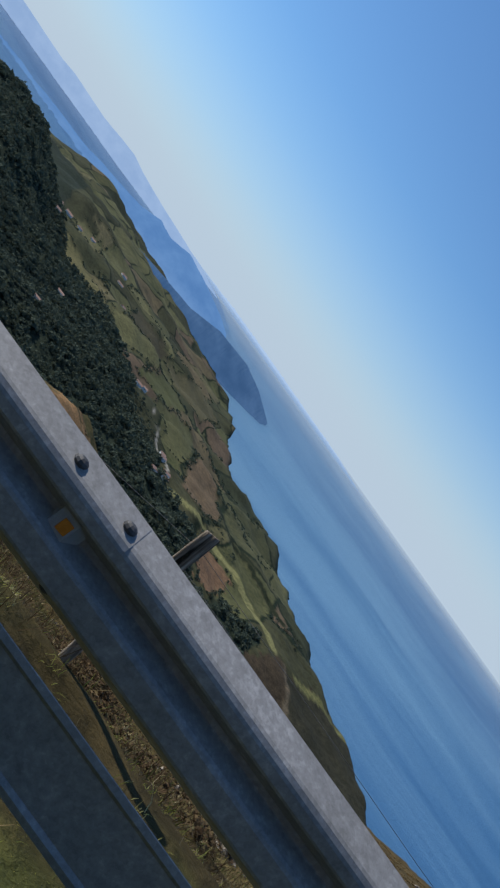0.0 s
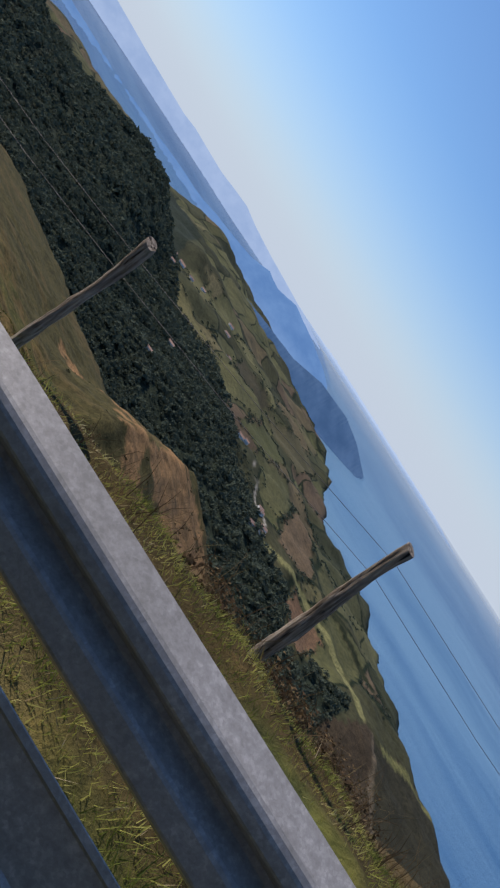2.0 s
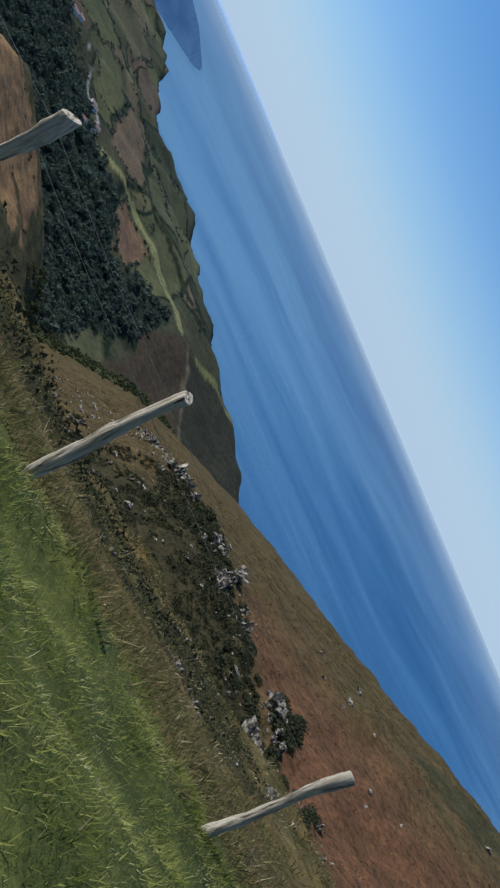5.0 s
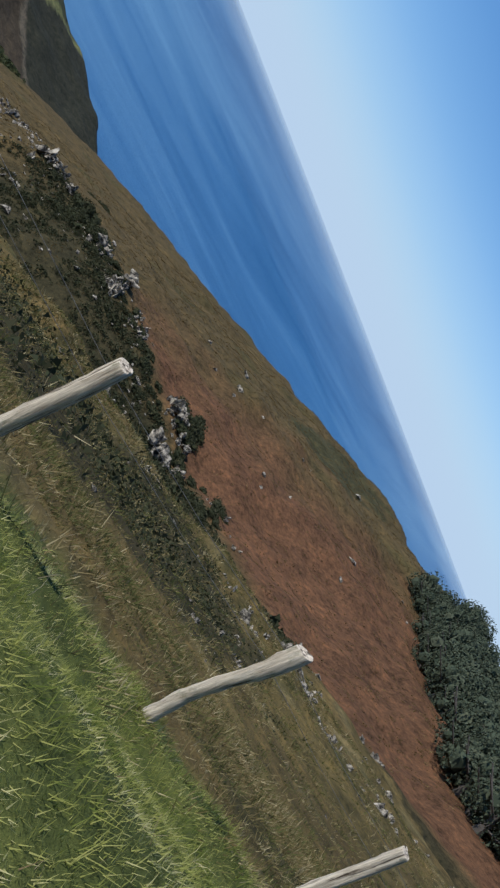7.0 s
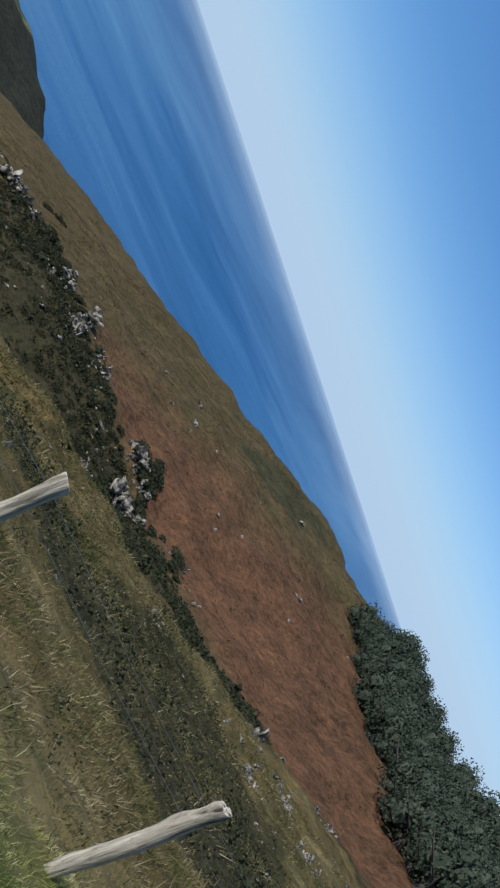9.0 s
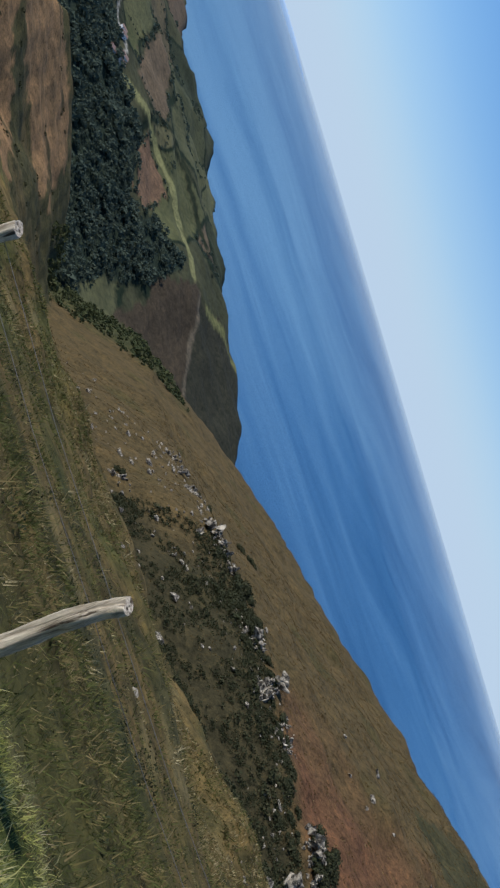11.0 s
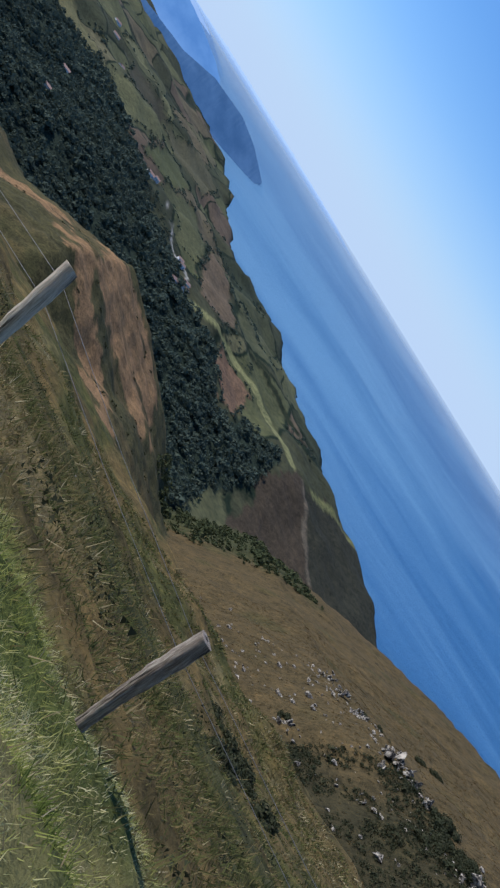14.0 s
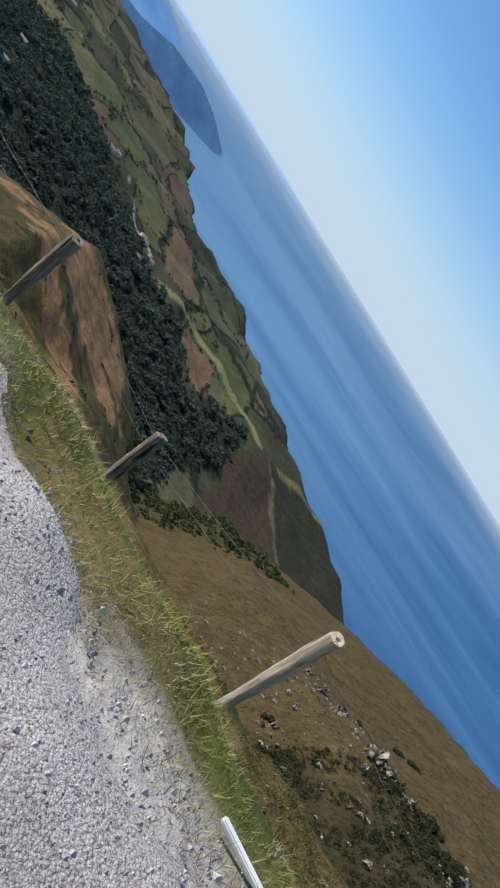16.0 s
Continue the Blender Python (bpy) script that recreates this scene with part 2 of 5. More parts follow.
WOOD = mat_wood("weathered_wood", (0.20, 0.15, 0.10), (0.55, 0.455, 0.335), (0.80, 0.69, 0.53))
# browner wood, darkened further with the shade of the backlit posts
DARK_WOOD = mat_wood("dark_shaded_wood", (0.065, 0.052, 0.038), (0.24, 0.19, 0.142), (0.48, 0.41, 0.32))
WIRE = mat_plain("galvanised_wire", [(0.3, (0.16, 0.15, 0.14)), (0.7, (0.30, 0.28, 0.26))], 30, 0.6, 0.6, 0)
GRASS = mat_leaf("grass_blades", [(0.0, (0.062, 0.088, 0.020)), (0.25, (0.185, 0.220, 0.045)), (0.5, (0.38, 0.375, 0.095)), (0.72, (0.50, 0.47, 0.15)), (1.0, (0.76, 0.66, 0.36))], 0.85, 0.45, True)
STRAW = mat_leaf("dry_stems", [(0.0, (0.15, 0.10, 0.05)), (0.5, (0.33, 0.25, 0.13)), (1.0, (0.62, 0.53, 0.34))], 0.8, 0.3)
# the blue of distant air is mixed into this foliage colour
FOREST = mat_leaf("hazed_wood_foliage", [(0.0, (0.066, 0.086, 0.064)), (0.6, (0.084, 0.107, 0.078)), (1.0, (0.108, 0.120, 0.080))], 1.0, 0.25)
GROVE = mat_leaf("grove_foliage", [(0.0, (0.046, 0.058, 0.036)), (0.6, (0.068, 0.080, 0.050)), (1.0, (0.11, 0.115, 0.070))], 0.95)
BUSH = mat_leaf("bush_foliage", [(0.0, (0.052, 0.062, 0.028)), (0.6, (0.074, 0.084, 0.036)), (1.0, (0.105, 0.105, 0.048))], 0.95, 0.2)
GORSE = mat_leaf("gorse_foliage", [(0.0, (0.033, 0.038, 0.019)), (0.6, (0.052, 0.056, 0.028)), (1.0, (0.100, 0.088, 0.046))], 0.95, 0.15)
LIMESTONE = mat_plain("limestone", [(0.42, (0.035, 0.031, 0.025)), (0.49, (0.19, 0.165, 0.128)), (0.60, (0.55, 0.475, 0.36))], 1.7, 0.95, 0, 0.6, 0.08, (1, 1, 1), 0.1)


def mat_gravel():
    """Crushed stone: small angular chips of many greys with dark gaps."""
    m = Mat("gravel", 0.95, 0, 0.1)
    v = m.coord("Object")
    tones = []
    for scale in (82.0, 190.0):
        vo = m.node("ShaderNodeTexVoronoi", Scale=scale)
        m.link(v, vo.inputs["Vector"])
        sep = m.nt.nodes.new("ShaderNodeSeparateColor")
        m.link(vo.outputs["Color"], sep.inputs[0])
        tones.append((sep.outputs[0], vo.outputs["Distance"]))
    patch = m.noise(v, 1.4, 5, 0.6)
    c = m.ramp(m.maths("ADD", m.maths("MULTIPLY", tones[0][0], 0.55), m.maths("MULTIPLY", tones[1][0], 0.45)), [(0.10, (0.24, 0.22, 0.20)), (0.30, (0.46, 0.425, 0.39)), (0.55, (0.56, 0.52, 0.48)), (0.9, (0.68, 0.635, 0.59))])
    c = m.mix(1.0, c, m.ramp(tones[0][1], [(0.45, (1, 1, 1)), (0.75, (0.66, 0.64, 0.62))]), "MULTIPLY")
    c = m.mix(1.0, c, m.ramp(patch, [(0.35, (0.80, 0.78, 0.75)), (0.65, (1.10, 1.09, 1.08))]), "MULTIPLY")
    m.color(c)
    m.bump(m.maths("SUBTRACT", 1.0, m.maths("ADD", tones[0][1], m.maths("MULTIPLY", tones[1][1], 0.5))), 0.8, 0.008)
    return m.m


GRAVEL = mat_gravel()
RENDERW = mat_plain("white_render", [(0.3, (0.78, 0.76, 0.72)), (0.7, (0.88, 0.86, 0.83))], 0.6, 0.9, 0, 0.1)
TILE = mat_plain("clay_roof", [(0.3, (0.34, 0.20, 0.14)), (0.7, (0.50, 0.33, 0.25))], 1.2, 0.9, 0, 0.3)


# ---- meshes ----
def mesh(name, verts, faces, mat, smooth=False, tint=None):
    """A mesh from arrays of points and of faces of one size."""
    verts = np.asarray(verts, dtype=np.float32)
    faces = np.asarray(faces, dtype=np.int32)
    k = faces.shape[1]
    me = bpy.data.meshes.new(name)
    me.vertices.add(len(verts))
    me.vertices.foreach_set("co", verts.ravel())
    me.loops.add(faces.size)
    me.loops.foreach_set("vertex_index", faces.ravel())
    me.polygons.add(len(faces))
    me.polygons.foreach_set("loop_start", np.arange(0, faces.size, k, dtype=np.int32))
    me.polygons.foreach_set("use_smooth", np.full(len(faces), smooth, dtype=bool))
    me.update(calc_edges=True)
    me.materials.append(mat)
    if tint is not None:
        me.attributes.new("tint", "FLOAT", "POINT").data.foreach_set("value", np.asarray(tint, dtype=np.float32))
    return me


def grid_faces(n, m):
    i = np.arange(n - 1)[:, None] * m + np.arange(m - 1)[None, :]
    i = i.ravel()
    return np.stack([i, i + 1, i + m + 1, i + m], 1)


def part(name, bm, material, parent, label=""):
    me = bpy.data.meshes.new(name)
    bm.to_mesh(me)
    bm.free()
    me.materials.append(material)
    ob = new(name, me)
    ob.parent = parent
    if label:
        ob["label"] = label
    return ob


# ---- the lie of the land ----
def smooth(a, b, x):
    t = np.clip((x - a) / (b - a), 0, 1)
    return t * t * (3 - 2 * t)


# centre line of the traffic lane, and its height
ROAD_X = np.array([-700, -400, -220, -150, -110.5, -95.6, -80.6, -62.4, -50, -40.5, -31.6, -22.6, -10.9, 0, 30, 60, 100, 150, 300])
ROAD_Y = np.array([260, 135, 62, 36, 21.4, 15.6, 10.6, 3.7, -0.4, -3.0, -3.7, -3.5, -1.7, 0, 5, 10, 17, 26, 54])
ROAD_Z = np.array([-8, -6, -4.5, -3.2, -2.12, -1.55, -1.13, -0.5, -0.3, -0.24, -0.2, -0.1, 0.05, 0.05, 0.3, 0.6, 1.0, 1.5, 2])
_rx = np.concatenate([np.linspace(-700, -150, 90)[:-1], np.linspace(-150, 60, 260)[:-1], np.linspace(60, 300, 50)])
_ry = np.interp(_rx, ROAD_X, ROAD_Y)
for _k in range(30):
    _ry[1:-1] = 0.5 * _ry[1:-1] + 0.25 * (_ry[:-2] + _ry[2:])
_rz = np.interp(_rx, ROAD_X, ROAD_Z)
_tx, _ty = np.gradient(_rx), np.gradient(_ry)
_tl = np.hypot(_tx, _ty)
_tx, _ty = _tx / _tl, _ty / _tl


def road_frame(x, y):
    """Distance to the seaward side of the lane, and the lane's height there."""
    x, y = np.atleast_1d(x).astype(float), np.atleast_1d(y).astype(float)
    v = np.empty(x.size)
    z = np.empty(x.size)
    for a in range(0, x.size, 4000):
        dx = x[a:a + 4000, None] - _rx
        dy = y[a:a + 4000, None] - _ry
        i = np.argmin(dx * dx + dy * dy, axis=1)
        k = np.arange(len(i))
        side = -dx[k, i] * _ty[i] + dy[k, i] * _tx[i]
        v[a:a + 4000] = np.where(np.abs(side) > 25, np.sign(side) * np.hypot(dx[k, i], dy[k, i]), side)
        z[a:a + 4000] = _rz[i]
    return v, z


def waves(x, y, size, seed):
    """Soft rolling ground: a few sine waves that cross."""
    rng = np.random.RandomState(seed)
    s = 0
    for k in range(7):
        a = rng.uniform(0, 2 * np.pi)
        w = 2 * np.pi / (size * rng.uniform(0.5, 1.6))
        s = s + np.sin((x * np.cos(a) + y * np.sin(a)) * w + rng.uniform(0, 6.28))
    return s / 7 ** 0.5 / 1.2


# height of the ground along the fence
BANK_X = np.array([-300, -150, -115, -108, -105, -101, -95, -90, -84, -78, -60, -55, -41, -34, -30, -26, -23, -19, -17.3, -15, -13, -8.5, -6.5, -4.4, -2.2, 0, 10, 60, 300])
BANK_Z = np.array([-9, -5, -3.2, -2.98, -2.95, -2.68, -2.75, -2.6, -2.38, -2.15, -1.35, -1.03, -0.95, -0.98, -0.84, -0.9, -0.66, -0.27, -0.12, 0.18, 0.27, 0.25, 0.0, -0.25, -0.42, -0.45, -0.5, 0.2, 1])


def gravel_edge(x):
    """How far from the lane's middle the gravel of the lay-by reaches."""
    return np.interp(-x, [100, 103, 105.4, 107, 108.5, 109.5, 111, 114, 125], [0.6, 0.8, 1.35, 2.2, 2.75, 3.1, 3.4, 3.55, 3.6])


def fence_line(x):
    """How far from the lane the bank breaks and the fence stands."""
    return np.interp(x, [-150, -112, -108, -101, -90, -59, -55, -45, -33, -20, 0, 40], [5.5, 5.6, 5.4, 4.2, 4.1, 3.8, 3.4, 4.4, 5.4, 4.8, 4.7, 4.7])


def sea_height(r):
    flat = np.full_like(r, SEA_Z)
    t = np.clip((r - 2400) / 2500, 0, 1)
    rise = -r * (0.1342 * (1 - t) + 0.0045 * t)
    return np.where(r < 2400, flat, np.maximum(flat, rise))


COAST_AZ = np.array([-70, -30, -14, -10, -8.5, -6.4, -4.5, -2.5, 0.7, 3.7, 6.1, 7.5, 11.5, 15.2, 18.3, 22, 30, 45, 100])
COAST_R = np.array([5200, 5200, 4000, 3100, 2500, 2020, 2080, 2120, 1800, 1420, 1350, 1260, 1235, 1160, 1065, 970, 860, 800, 700])


def lie(x, y, detail=True):
    """Height of the ground, and the layers that decide its cover."""
    x, y = np.atleast_1d(x).astype(float), np.atleast_1d(y).astype(float)
    v, rz = road_frame(x, y)
    # verge, bank and the long slope under the road
    vf = fence_line(x)
    flat = np.interp(x, [-112, -109, -105, -100], [3.7, 3.5, 2.7, 1.8])
    near = rz + (np.interp(x, BANK_X, BANK_Z) - rz) * smooth(flat, vf, v)
    vend = np.interp(x, [-250, -185, -120, -40, 20], [555, 560, 545, 520, 520])
    near = near - 0.39 * np.clip(v - vf, 0, 330) - 0.2 * np.clip(v - 335, 0, vend - 335) - 0.75 * np.clip(v - vend, 0, None)
    near = near - 26 * smooth(-110, -20, x) * smooth(180, 430, v)
    # unseen inland bank, added; its rise limits the sky light on the barrier
    near = near + 0.55 * np.clip(-v - 5, 0, 60)
    # the ochre brow over the valley
    brow = np.interp(x, [-330, -262, -232, -190, -158, -122, -90, -56, -20], [-190, -163, -152, -138, -150, -166, -180, -198, -235])
    brow = brow + np.where(y < 646, 0.10 * (646 - y), 0.9 * (646 - y)) - 0.35 * np.clip(470 - y, 0, None)
    near = np.maximum(near, np.where(y > 200, brow, -400))
    # the spur with the rock band
    xr = np.interp(y, [60, 129, 177, 242, 320, 657, 900], [46, 43, 31, 21, 18, 43, 60])
    zr = np.interp(y, [0, 60, 129, 177, 242, 320, 657, 900], [8, -18, -42, -47, -64.5, -90, -177, -250])
    xc = np.interp(y, [100, 211, 395, 500, 836], [175, 172, 225, 205, 232])
    up = x - xr
    wdt = np.maximum(xc - xr, 10)
    k = np.clip(up / wdt, 0, 1)
    spur = zr + 0.3 * wdt * (k - 0.05 * k ** 3) + np.where(up < 0, 0.72 * up, 0) - 0.7 * np.clip(x - xc, 0, None) * smooth(0, 60, x - xc)
    spur = spur - 0.9 * np.clip(y - 840, 0, None)
    spur = np.where(y < 0, -400, spur)
    # coastal shelf with the wooded valley before it
    dx, dy = x + 40, y
    r = np.hypot(dx, dy)
    az = np.degrees(np.arctan2(dx, dy))
    rc = np.interp(az, COAST_AZ, COAST_R) + 20 * waves(x, y, 260, 5) * (1 - 0.6 * smooth(2, 6, az))
    shelf = -243 + 48 * smooth(780, 1080 + 110 * smooth(-4, 2, az), r) - 45 * smooth(1150, 2000, r) * smooth(-24, -6, az)
    shelf = shelf + (11 * waves(x, y, 420, 2) + 3.5 * waves(x, y, 150, 3)) * smooth(800, 1200, r)
    inland = smooth(-15, -27, az)
    shelf = shelf + smooth(-26, -32, az) * (np.clip(r - 850, 0, 1000) * 0.078 - 130 * smooth(1900, 2800, r)) + inland * smooth(2100, 3100, r) * 44
    shelf = shelf + inland * 14 * waves(x, y, 700, 9) * smooth(900, 1800, r)
    shelf = np.where(r > rc - 70, shelf + (-350 - shelf) * smooth(-70, 25, r - rc), shelf)
    z = np.maximum(np.maximum(near, spur), shelf)
    z = np.maximum(z, SEA_Z - 30)
    if detail:
        amp = smooth(6, 60, v)
        z = z + amp * (0.35 * waves(x, y, 9, 11) + 0.9 * waves(x, y, 31, 12) + 1.8 * waves(x, y, 95, 13))
        z = z + 0.05 * waves(x, y, 1.3, 15) * smooth(1.8, 2.6, v) * (1 - smooth(20, 60, v))
    layer = np.where(shelf >= np.maximum(near, spur) - 0.01, 2, np.where(spur > near, 1, 0))
    return z, layer, v, r, az, up, rc


def ground_z(x, y):
    return float(lie(np.array([x]), np.array([y]))[0][0])


# coastal shelf: single fields, each an outline and a colour
SHELF_FIELDS = [
    ([(-119, 1117), (-99, 1027), (-64, 984), (-38, 991), (-41, 1112), (-86, 1138)], (0.15, 0.096, 0.060)),
    ([(-300, 1700), (-270, 1750), (-185, 1407), (-117, 1204), (-154, 1172), (-187, 1151), (-241, 1329)], (0.12, 0.090, 0.058)),
    ([(-648, 1675), (-609, 1764), (-600, 2000), (-516, 1770), (-537, 1640), (-548, 1544), (-607, 1615)], (0.112, 0.112, 0.056)),
    ([(-839, 1694), (-880, 1757), (-843, 1753), (-805, 1759), (-737, 1717), (-650, 1640), (-603, 1640), (-548, 1571), (-546, 1478), (-640, 1540), (-680, 1520), (-760, 1560)], (0.125, 0.118, 0.058)),
    ([(-1082, 2144), (-1082, 2190), (-998, 2200), (-842, 1884), (-863, 1823)], (0.110, 0.108, 0.056)),
    ([(-1112, 2248), (-1094, 2305), (-1032, 2311), (-1010, 2240), (-1042, 2215)], (0.13, 0.118, 0.066)),
    ([(-642, 1740), (-793, 2166), (-739, 2219), (-657, 2213), (-600, 2000), (-625, 1850)], (0.060, 0.056, 0.036)),
    ([(-866, 2180), (-905, 2370), (-800, 2390), (-640, 2240), (-668, 2215), (-790, 2290), (-840, 2230)], (0.135, 0.132, 0.066)),
    ([(-636, 2166), (-607, 2283), (-582, 2585), (-502, 2531), (-435, 2082), (-536, 2059)], (0.092, 0.086, 0.050)),
    ([(-466, 1516), (-515, 1790), (-517, 2031), (-420, 1838), (-404, 1700), (-412, 1560)], (0.082, 0.088, 0.042)),
    ([(-737, 2476), (-771, 2775), (-641, 2747), (-585, 2670), (-650, 2330)], (0.120, 0.100, 0.060)),
    ([(-408, 1549), (-388, 1800), (-328, 1780), (-233, 1268), (-285, 1266)], (0.090, 0.092, 0.046)),
    ([(61, 1060), (97, 1075), (140, 1130), (196, 1180), (400, 1200), (400, 700), (153, 800), (85, 760), (20, 760), (40, 890), (42, 921), (25, 954)], (0.056, 0.044, 0.030)),
    ([(78, 1070), (97, 1071), (140, 1130), (196, 1180), (400, 1200), (400, 700), (170, 880), (150, 924), (104, 1019)], (0.034, 0.034, 0.024)),
]
# strips and lanes: a line with a half width and a colour
SHELF_STRIPS = [
    ([(-178, 1085), (-140, 1130), (-107, 1150), (-59, 1150), (-13, 1132), (29, 1092), (50, 1068)], 10, (0.185, 0.182, 0.082)),
    ([(-374, 1296), (-344, 1294), (-301, 1272), (-247, 1181), (-201, 1105)], 3.2, (0.34, 0.32, 0.285)),
    ([(76, 1067), (102, 1019), (150, 924)], 3.5, (0.11, 0.092, 0.066)),
    ([(97, 1078), (142, 1123), (193, 1148), (250, 1130)], 8, (0.14, 0.14, 0.06)),
    ([(-236, 1330), (-300, 1560), (-330, 1760)], 6, (0.020, 0.028, 0.016)),
    ([(-150, 1165), (-110, 1230), (-60, 1260), (40, 1210)], 7, (0.022, 0.028, 0.016)),
]
# the ochre brow: where the ploughed bracken shows
OCHRE = [[(-186, 500), (-200, 560), (-205, 606), (-187, 626), (-164, 640), (-135, 636), (-103, 626), (-90, 585), (-86, 500), (-120, 524), (-142, 520), (-160, 510)],
         [(-215, 530), (-200, 520), (-180, 495), (-153, 476), (-137, 480), (-114, 460), (-91, 395), (-102, 388), (-120, 420), (-143, 450), (-167, 455), (-195, 472)],
         [(-300, 560), (-262, 575), (-232, 600), (-222, 570), (-235, 530), (-270, 520)]]
# the woods of the valley and the hill inland
WOODS = [(-929, 1790), (-760, 1640), (-618, 1625), (-484, 1475), (-352, 1213), (-272, 1177), (-198, 1080), (-123, 1060), (-70, 970), (-34, 978), (-28, 1045), (23, 1052), (38, 1040), (29, 945), (16, 890), (-5, 840), (-20, 690), (-1900, 690), (-2600, 2400), (-1500, 2900), (-1230, 2300)]
HEATH = [(-54, 16), (-44, 13.5), (-28, 22), (-14, 34), (-8, 47), (-16, 52), (-30, 54), (-42, 52), (-52, 36)]
DARK_TURF = [(133, 242), (175, 263), (173, 220), (134, 195), (117, 198)]


def inside(x, y, outline):
    """Which places lie within an outline."""
    k = np.zeros(len(x), dtype=bool)
    for (ax, ay), (bx, by) in zip(outline, outline[1:] + outline[:1]):
        if ay != by:
            k ^= ((ay > y) != (by > y)) & (x < (bx - ax) * (y - ay) / (by - ay) + ax)
    return k


def line_distance(x, y, points):
    d = np.full(len(x), 1e9)
    for (ax, ay), (bx, by) in zip(points[:-1], points[1:]):
        t = np.clip(((x - ax) * (bx - ax) + (y - ay) * (by - ay)) / ((bx - ax) ** 2 + (by - ay) ** 2), 0, 1)
        d = np.minimum(d, np.hypot(x - ax - t * (bx - ax), y - ay - t * (by - ay)))
    return d


def build_ground():
    n, m = 550, 494
    s = np.linspace(0, 1, n)
    ox = 34 - 200 * s
    oy = np.interp(ox, _rx, _ry)
    oz = np.radians(104 - 166 * s)
    u = np.concatenate([[-70, -40, -22, -12, -6, -3, 0], 0.13 * (1.0159 ** np.arange(1, m - 60) - 1) / 0.0159])
    u = np.sort(np.concatenate([np.minimum(u, 5000), np.linspace(380, 660, 70), np.linspace(903, 1237, 54)]))
    m = len(u)
    fwd, back = np.maximum(u, 0)[None, :], np.minimum(u, 0)[None, :]
    x = ox[:, None] + np.sin(oz)[:, None] * fwd
    y = oy[:, None] + np.cos(oz)[:, None] * fwd + back
    xf, yf = x.ravel(), y.ravel()
    z, layer, v, r, az, up, rc = lie(xf, yf)
    me = mesh("ground", np.stack([xf, yf, z], 1), grid_faces(n, m), GROUND, True)
    # land cover: base colours, alpha marks the enclosed fields
    col = np.zeros((len(xf), 4), dtype=np.float32)
    turf = np.array([0.068, 0.074, 0.022])
    dry = np.array([0.115, 0.083, 0.033])
    ochre = np.array([0.225, 0.138, 0.068])
    fern = np.array([0.112, 0.058, 0.031])
    wood = np.array([0.026, 0.036, 0.026])
    lush = np.array([0.088, 0.102, 0.030])
    scrub = np.array([0.034, 0.038, 0.017])
    straw = np.array([0.20, 0.16, 0.075])
    heath = np.array([0.038, 0.034, 0.018])
    c = np.tile(dry, (len(xf), 1))

    def lay(mask, colour):
        c[:] = c * (1 - mask[:, None]) + colour * mask[:, None]

    n1 = waves(xf, yf, 26, 21)
    n2 = waves(xf, yf, 70, 22)
    n3 = waves(xf, yf, 6.5, 24)
    vf = fence_line(xf)
    lay(smooth(-0.6, 0.9, n1 + 0.6 * n3) * (layer == 0) * (0.75 - 0.6 * smooth(-70, -60, xf)), turf)
    lay(smooth(0.5, 1.1, waves(xf, yf, 9, 25) + 0.4 * n3) * (layer == 0) * 0.5 * (1 - smooth(60, 200, v)), straw)
    lay(smooth(0.5, 1.1, waves(xf, yf, 13, 26) + 0.5 * n3) * (layer == 0) * smooth(0.6, 3, v - vf) * 0.6, scrub)
    lay((layer == 0) * inside(xf + 1.5 * n3, yf + 1.5 * n1, HEATH) * 0.8, heath)
    lay((1 - smooth(0.2, 1.6, v - vf + 0.5 * n3)) * (layer == 0), lush)
    lay((1 - smooth(0.2, 1.4, v - vf)) * smooth(0.3, 0.9, waves(xf, yf, 2.3, 27) + 0.5 * n3) * (layer == 0) * 0.7, straw)
    lay(smooth(-36, -31, xf) * (layer == 0) * smooth(-0.6, 0.2, waves(xf, yf, 2.3, 27) + 0.7) * (1 - smooth(12, 25, v)) * smooth(2.2, 2.9, v) * 0.95, np.array([0.070, 0.052, 0.024]))
    # the unseen inland bank is coloured dark to dim the barrier's reflections
    lay((layer == 0) * (1 - smooth(-6.5, -5, v)), scrub)
    lay((1 - smooth(1.0, 1.25, v)) * (v > -4.2), np.array([0.10, 0.098, 0.095]))
    lay(smooth(-98.5, -104, xf) * (1 - smooth(-0.3, 0.3, v - gravel_edge(xf) + 0.3 * waves(xf, yf, 2.5, 41))) * (layer == 0), np.array([0.50, 0.47, 0.445]))
    # ochre brow with dark gorse along its folds
    far = (layer == 0) * smooth(300, 380, v)
    lay(far, np.array([0.066, 0.060, 0.027]))
    fold = waves(xf * 0.16, yf, 34, 28) + 0.35 * waves(xf * 0.3, yf, 13, 34) + 0.12 * n3
    ploughed = np.zeros(len(xf))
    for outline in OCHRE:
        ploughed = np.maximum(ploughed, inside(xf + 9 * n1, yf + 3 * n3, outline))
    lay(far * (1 - ploughed) * smooth(0.1, 0.7, waves(xf * 0.2, yf, 40, 36)) * 0.6, np.array([0.105, 0.078, 0.036]))
    lay((layer == 0) * ploughed, ochre)
    lay((layer == 0) * ploughed * smooth(0.3, 0.9, waves(xf * 0.4, yf, 22, 35)) * 0.45, np.array([0.135, 0.092, 0.046]))
    lay(far * smooth(0.75, 0.95, fold) * 0.85, np.array([0.045, 0.044, 0.022]))
    # spur: heath under the rocks, bracken on its back, dry grass seaward
    lay((layer == 1) * 1.0, np.array([0.086, 0.063, 0.029]))
    lay((layer == 1) * smooth(0.5, 1.2, waves(xf * 2, yf, 60, 29)) * 0.55, np.array([0.062, 0.056, 0.022]))
